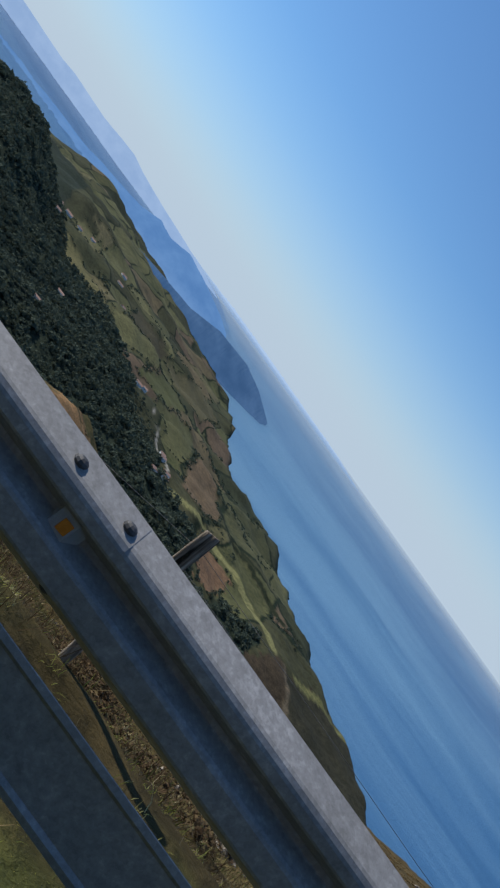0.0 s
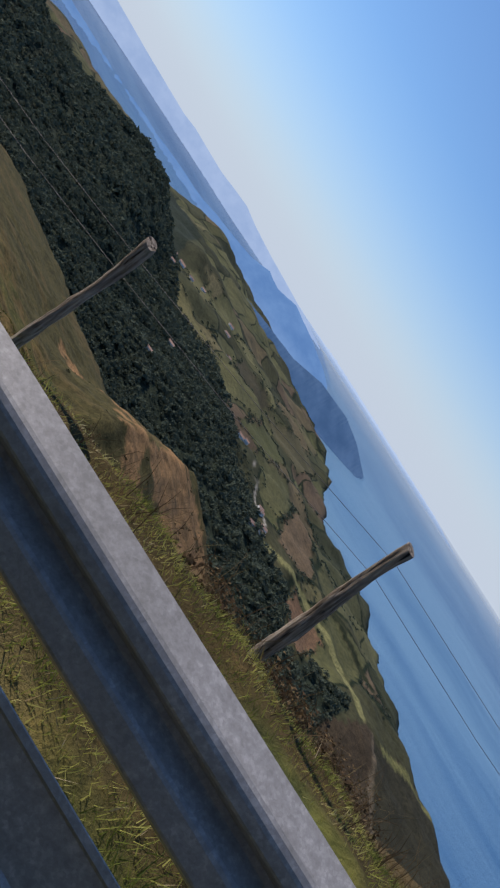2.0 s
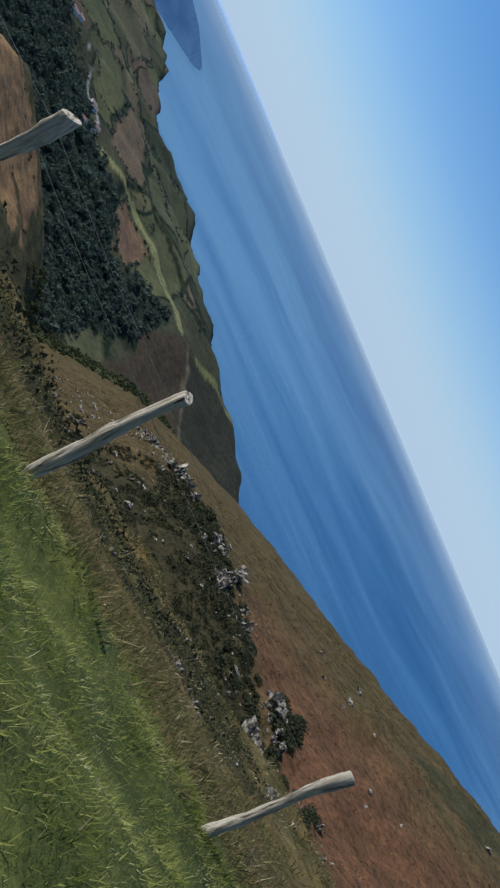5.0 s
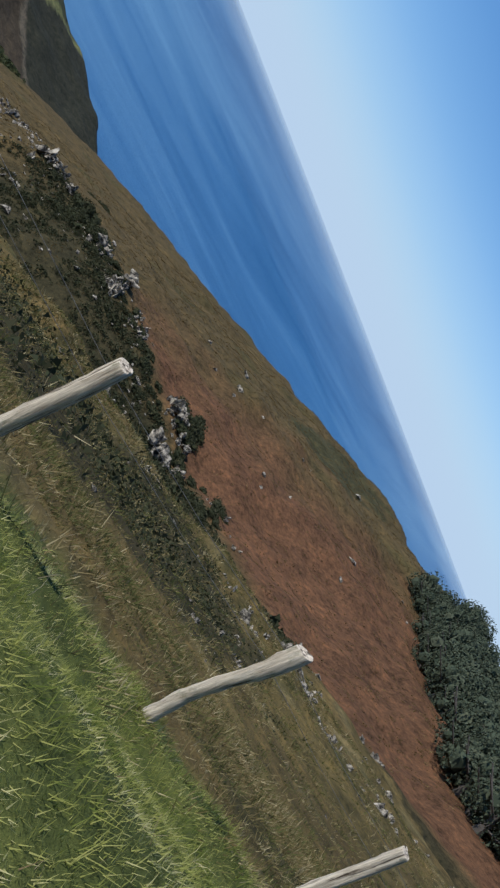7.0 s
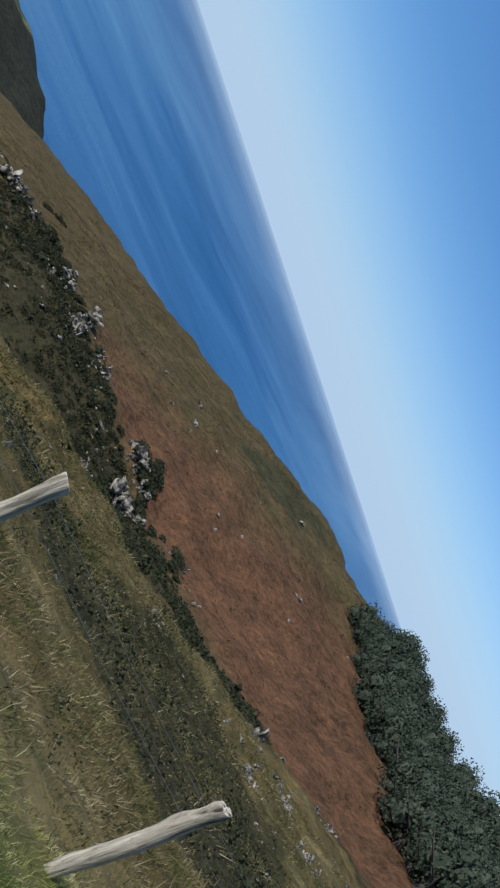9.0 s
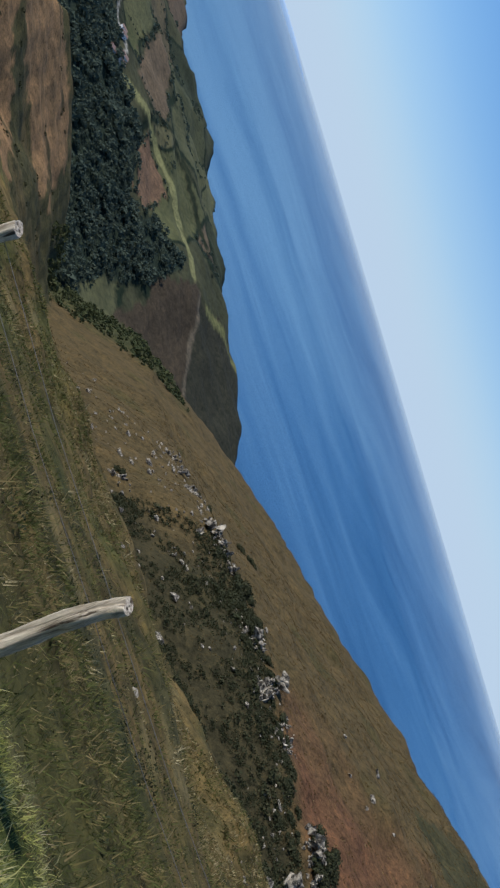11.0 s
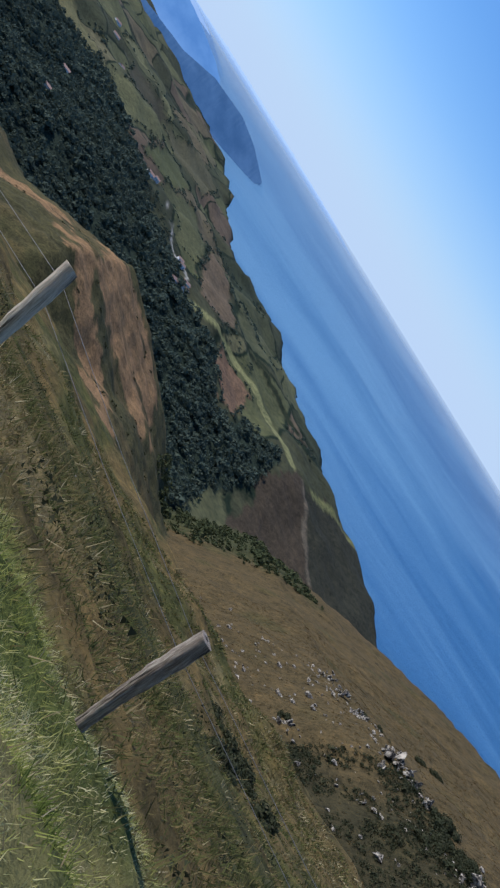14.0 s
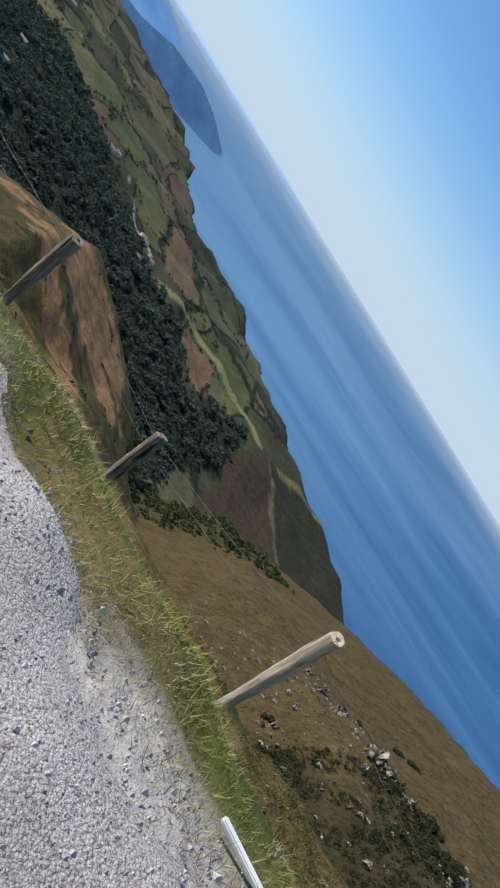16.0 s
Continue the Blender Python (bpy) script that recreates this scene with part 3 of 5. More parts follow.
    lay((layer == 1) * (1 - smooth(-1, 3, up + 1.5 * n3)) * (1 - smooth(205, 250, yf + 12 * n1)) * 0.9, heath)
    lay((layer == 0) * smooth(60, 110, yf) * (1 - smooth(205, 260, yf)) * smooth(-10, 25, xf) * 0.8, heath)
    lay((layer == 0) * smooth(190, 260, yf) * smooth(-95, -40, xf) * (1 - far) * 0.9, np.array([0.076, 0.059, 0.025]))
    bracken = (layer == 1) * smooth(2, 9, up) * (1 - smooth(165, 225, yf + 0.25 * xf + 10 * n1))
    lay(bracken, fern)
    lay((layer == 1) * inside(xf + 6 * n3, yf + 9 * n1, DARK_TURF) * 0.8, np.array([0.042, 0.043, 0.022]))
    belt = smooth(560, 640, yf) * (1 - smooth(60, 90, xf)) * smooth(-70, -30, xf)
    lay((layer < 2) * belt * 0.85, np.array([0.044, 0.050, 0.022]))
    # shelf
    lay((layer == 2) * 1.0, np.array([0.048, 0.048, 0.026]))
    trees = inside(xf, yf, WOODS) & (layer == 2)
    cliff = smooth(-90, -45, r - rc)
    lay((layer == 2) * cliff, np.array([0.05, 0.047, 0.036]))
    single = np.zeros(len(xf))
    for outline, colour in SHELF_FIELDS:
        k = (layer == 2) * inside(xf + 5 * n1, yf + 9 * n2, outline)
        lay(k, np.array(colour))
        single = np.maximum(single, k)
    lay(trees * 1.0, wood)
    for pts, half, colour in SHELF_STRIPS:
        k = (layer == 2) * (1 - smooth(half * 0.8, half * 1.2, line_distance(xf, yf, pts)))
        lay(k, np.array(colour))
        single = np.maximum(single, k)
    fields = (layer == 2) * (1 - trees) * (1 - single)
    col[:, :3] = c
    col[:, 3] = fields * (1 - cliff)
    a = me.color_attributes.new("cover", "FLOAT_COLOR", "POINT")
    a.data.foreach_set("color", col.ravel())
    tagged(new("ground", me), "grassy coastal hillside falling to wooded valley and fields", "ground", kind="structure")


def build_sea():
    az = np.radians(np.linspace(-75, 115, 200))
    r = np.concatenate([np.linspace(500, 2400, 30), np.linspace(2430, 4960, 90)])
    x = -40 + np.sin(az)[:, None] * r[None, :]
    y = np.cos(az)[:, None] * r[None, :]
    z = np.broadcast_to(sea_height(r)[None, :], x.shape)
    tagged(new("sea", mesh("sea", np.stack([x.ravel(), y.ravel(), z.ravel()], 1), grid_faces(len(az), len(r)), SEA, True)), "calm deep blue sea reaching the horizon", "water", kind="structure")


build_ground()
build_sea()


# ---- far land ----
def far_land(name, azs, els, r0, depth, mat, label, rough=0.05, seed=1, r1=None, foot=0.0):
    """A ridge that stands on the sea: its crest by bearing and rise, with a sloping face."""
    az = np.linspace(azs[0], azs[-1], 260)
    rng = np.random.RandomState(seed)
    el = np.interp(az, azs, els)
    jag = np.cumsum(rng.normal(0, 1, len(az)))
    jag = (jag - np.interp(az, [az[0], az[-1]], [jag[0], jag[-1]]))
    jag = jag / max(np.abs(jag).max(), 1e-6) * rough * np.clip((-15 - az) / 8, 0, 1)
    rows = []
    r0 = np.linspace(r0, r1 or r0, len(az))
    base = sea_height(r0) - foot
    for k, t in enumerate((0.0, 0.3, 0.6, 0.85, 1.0)):
        rr = r0 + depth * t
        top = np.tan(np.radians(el + jag * t)) * (r0 + depth)
        zz = base - 12 + (top - base + 12) * math.sin(t * math.pi / 2) ** 1.2 + (rng.normal(0, 1, len(az)) * 3 if 0 < t < 1 else 0)
        a = np.radians(az)
        rows.append(np.stack([-40 + np.sin(a) * rr, np.cos(a) * rr, zz], 1))
    v = np.stack(rows, 1).reshape(-1, 3)
    tagged(new(name, mesh(name, v, grid_faces(len(az), 5), mat, True)), label, "backdrop", kind="structure")


# haze is put into the emission of each far ridge
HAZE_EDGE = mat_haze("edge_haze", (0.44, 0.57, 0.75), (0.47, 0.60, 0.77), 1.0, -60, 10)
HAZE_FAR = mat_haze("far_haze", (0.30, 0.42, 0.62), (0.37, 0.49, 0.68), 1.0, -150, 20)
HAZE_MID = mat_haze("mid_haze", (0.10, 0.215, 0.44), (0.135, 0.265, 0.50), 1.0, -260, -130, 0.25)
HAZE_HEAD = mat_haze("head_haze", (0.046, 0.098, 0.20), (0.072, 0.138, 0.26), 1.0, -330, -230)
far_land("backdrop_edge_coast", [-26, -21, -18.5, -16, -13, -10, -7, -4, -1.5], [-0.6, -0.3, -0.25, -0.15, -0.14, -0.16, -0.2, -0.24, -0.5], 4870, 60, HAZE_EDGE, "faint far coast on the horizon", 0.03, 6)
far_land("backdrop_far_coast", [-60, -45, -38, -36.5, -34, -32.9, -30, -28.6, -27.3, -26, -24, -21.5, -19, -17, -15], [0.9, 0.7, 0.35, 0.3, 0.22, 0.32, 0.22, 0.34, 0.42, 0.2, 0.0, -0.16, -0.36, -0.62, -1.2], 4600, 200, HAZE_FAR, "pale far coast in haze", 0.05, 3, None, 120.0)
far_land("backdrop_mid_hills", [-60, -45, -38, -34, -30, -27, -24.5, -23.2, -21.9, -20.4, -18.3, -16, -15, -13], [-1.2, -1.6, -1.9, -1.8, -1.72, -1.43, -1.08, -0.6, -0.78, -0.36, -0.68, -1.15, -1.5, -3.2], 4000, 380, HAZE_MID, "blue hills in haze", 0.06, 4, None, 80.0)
far_land("backdrop_headland", [-24, -17.6, -15.3, -12.6, -10.8, -9.2, -8.3, -7.9], [-2.9, -2.4, -1.7, -1.55, -1.9, -2.5, -2.85, -3.3], 3250, 200, HAZE_HEAD, "headland in the sea, dark blue with haze", 0.08, 5, 3930)


# ---- crash barrier ----
def sweep(points, profile, closed=False):
    """Points and faces of a profile (across, up) carried along a line; across is level, to the line's right."""
    p = np.array(points)
    d = np.gradient(p[:, :2], axis=0)
    d = d / np.linalg.norm(d, axis=1)[:, None]
    nrm = np.stack([d[:, 1], -d[:, 0]], 1)
    rows = []
    for a, u in profile:
        rows.append(np.stack([p[:, 0] + nrm[:, 0] * a, p[:, 1] + nrm[:, 1] * a, p[:, 2] + u], 1))
    v = np.stack(rows, 1).reshape(-1, 3)
    f = grid_faces(len(p), len(profile))
    return v, f


def lane_point(x, v):
    """A point v metres to the seaward side of the lane at x."""
    y = float(np.interp(x, _rx, _ry))
    tx, ty = float(np.interp(x, _rx, _tx)), float(np.interp(x, _rx, _ty))
    return x - ty * v, y + tx * v, (tx, ty)


RAIL_X = [14, 4, 0, -6, -10, -14, -18, -22, -25, -27, -29.5, -31]
RAIL_TOP = [0.93, 0.93, 0.935, 0.945, 0.92, 0.825, 0.73, 0.51, 0.30, 0.15, -0.10, -0.30]
RAIL_V = [2.3, 2.3, 2.25, 1.98, 1.92, 1.92, 1.92, 1.95, 1.98, 2.0, 2.05, 2.1]


def rail_line(x0, x1, step):
    out = []
    n = max(int(round(abs(x1 - x0) / step)), 2)
    for k in range(n + 1):
        x = x0 + (x1 - x0) * k / n
        v = float(np.interp(-x, [-q for q in RAIL_X], RAIL_V))
        z = float(np.interp(-x, [-q for q in RAIL_X], RAIL_TOP))
        px, py, t = lane_point(x, v)
        out.append((px, py, z))
    return out


# two-wave section, from the upper lip to the lower one, across is seaward
WAVE = [(0.122, -0.012), (0.120, 0.000), (0.113, 0.004), (0.022, -0.044), (0.012, -0.052), (0.003, -0.066), (0.000, -0.076), (0.000, -0.104), (0.004, -0.112), (0.066, -0.144), (0.074, -0.150),
        (0.076, -0.172), (0.070, -0.178), (0.012, -0.205), (0.004, -0.213), (0.000, -0.223), (0.000, -0.288), (0.004, -0.298), (0.066, -0.334), (0.078, -0.340), (0.086, -0.338)]
PLATE = [(0.010, -0.456), (0.004, -0.456), (0.000, -0.475), (0.012, -0.490), (0.012, -0.700), (0.000, -0.715), (0.004, -0.738), (0.030, -0.735)]


def thick(name, v, f, mat, parent, t=0.004, label=""):
    me = mesh(name, v, f, mat, False)
    ob = new(name, me)
    ob.parent = parent
    sol = ob.modifiers.new("thickness", "SOLIDIFY")
    sol.thickness = t
    sol.offset = 0
    if label:
        ob["label"] = label
    return ob


REFLECT = mat_plain("amber_reflector", [(0.3, (0.55, 0.16, 0.01)), (0.7, (0.85, 0.30, 0.03))], 30, 0.25, 0, 0.1)
HOLDER = mat_plain("grey_plastic", [(0.3, (0.30, 0.30, 0.30)), (0.7, (0.45, 0.45, 0.44))], 20, 0.6, 0, 0.1)


def build_rail():
    rail = tagged(new("crash_barrier"), "galvanised steel two-wave crash barrier with lower plate, ramped to the ground", "crash barrier")
    ends = [12, 7.9, 3.9, -0.1, -4.1, -8.1, -12.1, -16.1, -20.1, -24.1, -31]
    for a, b in zip(ends[:-1], ends[1:]):
        k = 0.0 if ends.index(a) % 2 else 0.004
        pts = [(x, y, z) for x, y, z in rail_line(a + 0.16, b - 0.16, 0.25)]
        v, f = sweep(pts, [(p + k, q) for p, q in WAVE])
        thick("beam", v, f, STEEL, rail)
    for a, b in zip(ends[:-1], ends[1:]):
        if b < -26:
            b = -27.5
        v, f = sweep(rail_line(a, b, 0.4), PLATE)
        thick("lower_plate", v, f, STEEL, rail, 0.003)
    # posts every four metres, a spacer and bolts at each joint
    for i in range(9):
        x = 7.63 - 4 * i
        px, py, pz = rail_line(x, x - 0.01, 0.1)[0]
        gz = min(ground_z(px, py + 0.12), pz - 0.4) - 0.3
        bm = bmesh.new()
        for dx, dy, w, d in ((0, 0.13, 0.09, 0.006), (-0.045, 0.165, 0.006, 0.07), (0.045, 0.165, 0.006, 0.07)):
            bmesh.ops.create_cube(bm, size=1, matrix=Matrix.Translation((px + dx, py + dy, (pz - 0.06 + gz) / 2)) @ Matrix.Diagonal((w, d, pz - 0.06 - gz, 1)))
        part("post", bm, STEEL, rail)
        bm = bmesh.new()
        bmesh.ops.create_cube(bm, size=1, matrix=Matrix.Translation((px, py + 0.07, pz - 0.40)) @ Matrix.Diagonal((0.14, 0.11, 0.15, 1)))
        bmesh.ops.bevel(bm, geom=bm.edges[:], offset=0.015, segments=2, affect="EDGES")
        part("spacer", bm, STEEL, rail)
    for x in ends[1:-1]:
        for dx in (-0.11, 0.11):
            for up, out in ((-0.028, 0.052), (-0.300, 0.030)):
                px, py, pz = rail_line(x + dx, x + dx - 0.01, 0.1)[0]
                bm = bmesh.new()
                bmesh.ops.create_uvsphere(bm, u_segments=10, v_segments=6, radius=0.026, matrix=Matrix.Translation((px, py + out, pz + up)) @ Matrix.Diagonal((1, 1, 0.7, 1)))
                part("bolt", bm, BOLT, rail)
        px, py, pz = rail_line(x, x - 0.01, 0.1)[0]
        bm = bmesh.new()
        bmesh.ops.create_cone(bm, segments=4, radius1=0.085, radius2=0.05, depth=0.05, cap_ends=True, matrix=Matrix.Translation((px, py + 0.055, pz - 0.162)) @ Euler((radians(90), radians(45), 0)).to_matrix().to_4x4())
        holder = part("reflector_holder", bm, HOLDER, rail)
        bm = bmesh.new()
        bmesh.ops.create_cube(bm, size=1, matrix=Matrix.Translation((px + 0.012, py + 0.026, pz - 0.162)) @ Euler((0, 0, radians(28))).to_matrix().to_4x4() @ Matrix.Diagonal((0.04, 0.008, 0.04, 1)))
        part("reflector", bm, REFLECT, holder, "amber reflector")


build_rail()


# ---- fence ----
def post_mesh(seed, wood):
    """A split, crooked round post: knots, lengthwise shakes and a plain saw cut at the top."""
    rng = np.random.RandomState(seed)
    n, m = 18, 30
    bend = rng.uniform(-0.06, 0.06, 2)
    kink = rng.uniform(-0.018, 0.018, 2)
    knots = [(rng.uniform(0.35, 0.98), rng.uniform(0, 6.28), rng.uniform(0.006, 0.016)) for k in range(4)]
    shakes = [(rng.uniform(0, 6.28), rng.uniform(0.3, 0.9), rng.uniform(0.007, 0.014)) for k in range(3)]
    flat = rng.uniform(0, 6.28)
    cut = rng.uniform(-0.35, 0.35, 2)
    verts, faces = [], []
    for j in range(m + 1):
        t = min(j, m - 1) / (m - 1)
        wide = 0.049 + rng.uniform(-0.003, 0.003) + 0.007 * math.sin(2.2 * t * 3 + seed) + 0.006 * smooth(0.7, 1.0, t)
        wide *= 0.93 if j == m else 1.0
        cx = bend[0] * math.sin(3.1 * t) + kink[0] * math.sin(9 * t)
        cy = bend[1] * math.sin(2.5 * t) + kink[1] * math.sin(7 * t)
        for i in range(n):
            a = 2 * math.pi * i / n
            r = wide * (1 + 0.06 * math.sin(2 * a + seed) + 0.025 * math.sin(5 * a + 4 * t))
            for kt, ka, kr in knots:
                r += kr * math.exp(-((t - kt) / 0.035) ** 2 - ((math.cos(a - ka) - 1) / 0.35) ** 2)
            for sa, st, sd in shakes:
                r -= sd * math.exp(-((math.cos(a - sa - 0.4 * t) - 1) / 0.06) ** 2) * smooth(st - 0.35, st, t)
            r -= 0.010 * max(0.0, math.cos(a - flat)) ** 3
            x, y = r * math.cos(a), r * math.sin(a)
            z = -0.4 + 1.5 * t + (0.006 if j == m else 0.0) + (cut[0] * x + cut[1] * y if j >= m - 1 else 0.0)
            verts.append((cx + x, cy + y, z))
    for j in range(m):
        for i in range(n):
            faces.append((j * n + i, j * n + (i + 1) % n, (j + 1) * n + (i + 1) % n, (j + 1) * n + i))
    bm = bmesh.new()
    bv = [bm.verts.new(p) for p in verts]
    for q in faces:
        bm.faces.new([bv[i] for i in q]).smooth = True
    bm.faces.new(bv[m * n:])
    me = bpy.data.meshes.new("post")
    bm.to_mesh(me)
    bm.free()
    me.materials.append(wood)
    return me


def post_places():
    """Where the posts stand: x along the road, about 2.2 m apart."""
    xs = [-0.42, -2.2, -4.37, -6.53, -8.5, -10.63, -12.9, -14.93, -17.26, -19.15, -21.2, -23.34, -25.6, -27.91, -30.05, -32.42, -34.67, -36.95, -39.66, -41.4,
          -43.4, -45.4, -47.4, -49.3, -51.3, -53.31, -55.83, -57.37, -59.43, -82.15, -83.95, -85.8, -87.69, -89.71, -91.54, -93.34, -95.2, -97.02, -99.29, -101.3, -103.1, -105.05, -106.7, -108.44]
    xs += [-59.43 - 1.92 * k for k in range(1, 11)] + [-80.4]
    xs += [-110.03, -111.45] + [-111.45 - 1.85 * k for k in range(1, 20)] + [3.85 + 2.15 * k for k in range(13)]
    return sorted(xs, reverse=True)


# how tall the posts stand along the fence
POST_X = [0, 1.2, 2.2, 3.4, 28, 30.05, 32.42, 34.7, 37.36, 39.66, 51.3, 53.31, 55.83, 57.37, 60, 86, 87.69, 91.5, 93.3, 95.2, 97, 99.3, 101.3, 103.1, 105.1, 106.7, 108.4, 110.05, 111.4]
POST_TALL = [1.10, 1.10, 0.74, 1.10, 1.12, 1.07, 0.94, 1.08, 1.07, 1.14, 1.1, 1.0, 1.18, 1.15, 1.12, 1.0, 0.86, 0.73, 0.85, 1.01, 1.0, 0.88, 1.18, 0.95, 1.03, 1.02, 1.23, 0.72, 0.99]


DARK_POSTS = [-25.6, -34.67, -91.54, -99.29, -103.1, -110.03, -111.45]


def build_fence():
    rng = np.random.RandomState(4)
    fence = tagged(new("fence"), "weathered grey round wooden posts with thin wire strands", "fence")
    kinds = [post_mesh(s, WOOD) for s in range(6)]
    dark_kinds = [post_mesh(s, DARK_WOOD) for s in range(6)]
    tops = []
    for x0 in post_places():
        lean = radians(rng.normal(-4.5, 1.6))
        x, y = x0 - math.sin(lean) * 1.06, lane_point(x0, float(fence_line(x0)))[1]
        for k in range(4):
            y += float(fence_line(x0)) + 0.12 - float(road_frame(x, y)[0][0])
        z = ground_z(x, y)
        lean2 = radians(rng.normal(0, 2.0))
        h = rng.normal(1.0, 0.015) * float(np.interp(-x0, POST_X, POST_TALL)) / 1.1
        ob = new("post", (dark_kinds if x0 > -21 or any(abs(x0 - q) < 0.2 for q in DARK_POSTS) else kinds)[rng.randint(6)])
        ob.parent = fence
        ob.matrix_basis = Matrix.Translation((x, y, z)) @ Euler((lean2, lean, 0)).to_matrix().to_4x4() @ Matrix.Rotation(rng.uniform(0, 6.28), 4, "Z") @ Matrix.Diagonal((1.0, 1.0, h, 1))
        tops.append((x, y, z, lean, lean2, h))
    for hgt in (0.84, 0.98):
        cu = bpy.data.curves.new("wire", "CURVE")
        cu.dimensions = "3D"
        cu.bevel_depth = 0.0017
        cu.bevel_resolution = 1
        cu.materials.append(WIRE)
        pts = []
        for (x, y, z, le, l2, h), nx in zip(tops, tops[1:] + tops[-1:]):
            p = Vector((x + math.sin(le) * hgt * h, y - math.sin(l2) * hgt * h + 0.06, z + hgt * h))
            q = Vector((nx[0] + math.sin(nx[3]) * hgt * nx[5], nx[1] - math.sin(nx[4]) * hgt * nx[5] + 0.06, nx[2] + hgt * nx[5]))
            pts += [p, (p + q) / 2 - Vector((0, 0, 0.02))]
        sp = cu.splines.new("POLY")
        sp.points.add(len(pts) - 1)
        for s_, p in zip(sp.points, pts):
            s_.co = (*p, 1)
        ob = new("wire", cu)
        ob.parent = fence


build_fence()


# ---- grass, stems and stones beside the road ----
def blades(x, y, z, h, w, lean, rng):
    """Arched blades, two quads and a tip each."""
    n = len(x)
    a = rng.uniform(0, 2 * np.pi, n)
    b = rng.uniform(0, 2 * np.pi, n)
    sx, sy = np.cos(a) * w / 2, np.sin(a) * w / 2
    lx, ly = np.cos(b) * lean * h, np.sin(b) * lean * h
    o = np.zeros((n, 5, 3), dtype=np.float32)
    base = np.stack([x, y, z], 1)
    for k, (t, s) in enumerate(((0, 1), (0, -1), (0.55, 0.8), (0.55, -0.8), (1, 0))):
        o[:, k, 0] = base[:, 0] + lx * t * t + sx * s
        o[:, k, 1] = base[:, 1] + ly * t * t + sy * s
        o[:, k, 2] = base[:, 2] + h * t * (1 - 0.25 * lean * t)
    i = np.arange(n)[:, None] * 5
    f = np.concatenate([i + np.array([0, 1, 3]), i + np.array([0, 3, 2]), i + np.array([2, 3, 4])], 0)
    return o.reshape(-1, 3), f


def slivers(x, y, z, h, w, lean, rng, way=None):
    """Plain pointed blades, one face each; way is where they lean."""
    n = len(x)
    a = rng.uniform(0, 2 * np.pi, n)
    b = rng.uniform(0, 2 * np.pi, n) if way is None else way
    o = np.zeros((n, 3, 3), dtype=np.float32)
    for k, s in ((0, 0.5), (1, -0.5)):
        o[:, k, 0] = x + np.cos(a) * w * s
        o[:, k, 1] = y + np.sin(a) * w * s
        o[:, k, 2] = z
    o[:, 2, 0] = x + np.cos(b) * lean * h
    o[:, 2, 1] = y + np.sin(b) * lean * h
    o[:, 2, 2] = z + h
    return o.reshape(-1, 3), np.arange(3 * n).reshape(-1, 3)


def spread(n, x0, x1, v0, v1, rng):
    """Random places beside the lane, v0 and v1 counted from the fence line."""
    x = rng.uniform(x0, x1, n)
    v = rng.uniform(0, 1, n) * (v1 - v0) + v0
    fl = fence_line(x)
    y0 = np.interp(x, _rx, _ry)
    ty = np.interp(x, _rx, _ty)
    tx = np.interp(x, _rx, _tx)
    d = fl + v
    return x - ty * d, y0 + tx * d, d


def verge_keep(x, y, d, rng):
    """Where the verge carries grass: bare at the lane's edge and on the lay-by, thin in places."""
    lay_by = (x < -101.5 + 1.5 * waves(x, y, 2, 53)) & (d < gravel_edge(x) + 0.25 * waves(x, y, 1.7, 54) + 0.22 * rng.normal(0, 1, len(x)))
    dry = (x > -33) & (d > 2.7) & (waves(x, y, 2.3, 27) < -0.35 + 0.5 * rng.normal(0, 1, len(x)))
    return (d > 1.2) & ~lay_by & ~dry


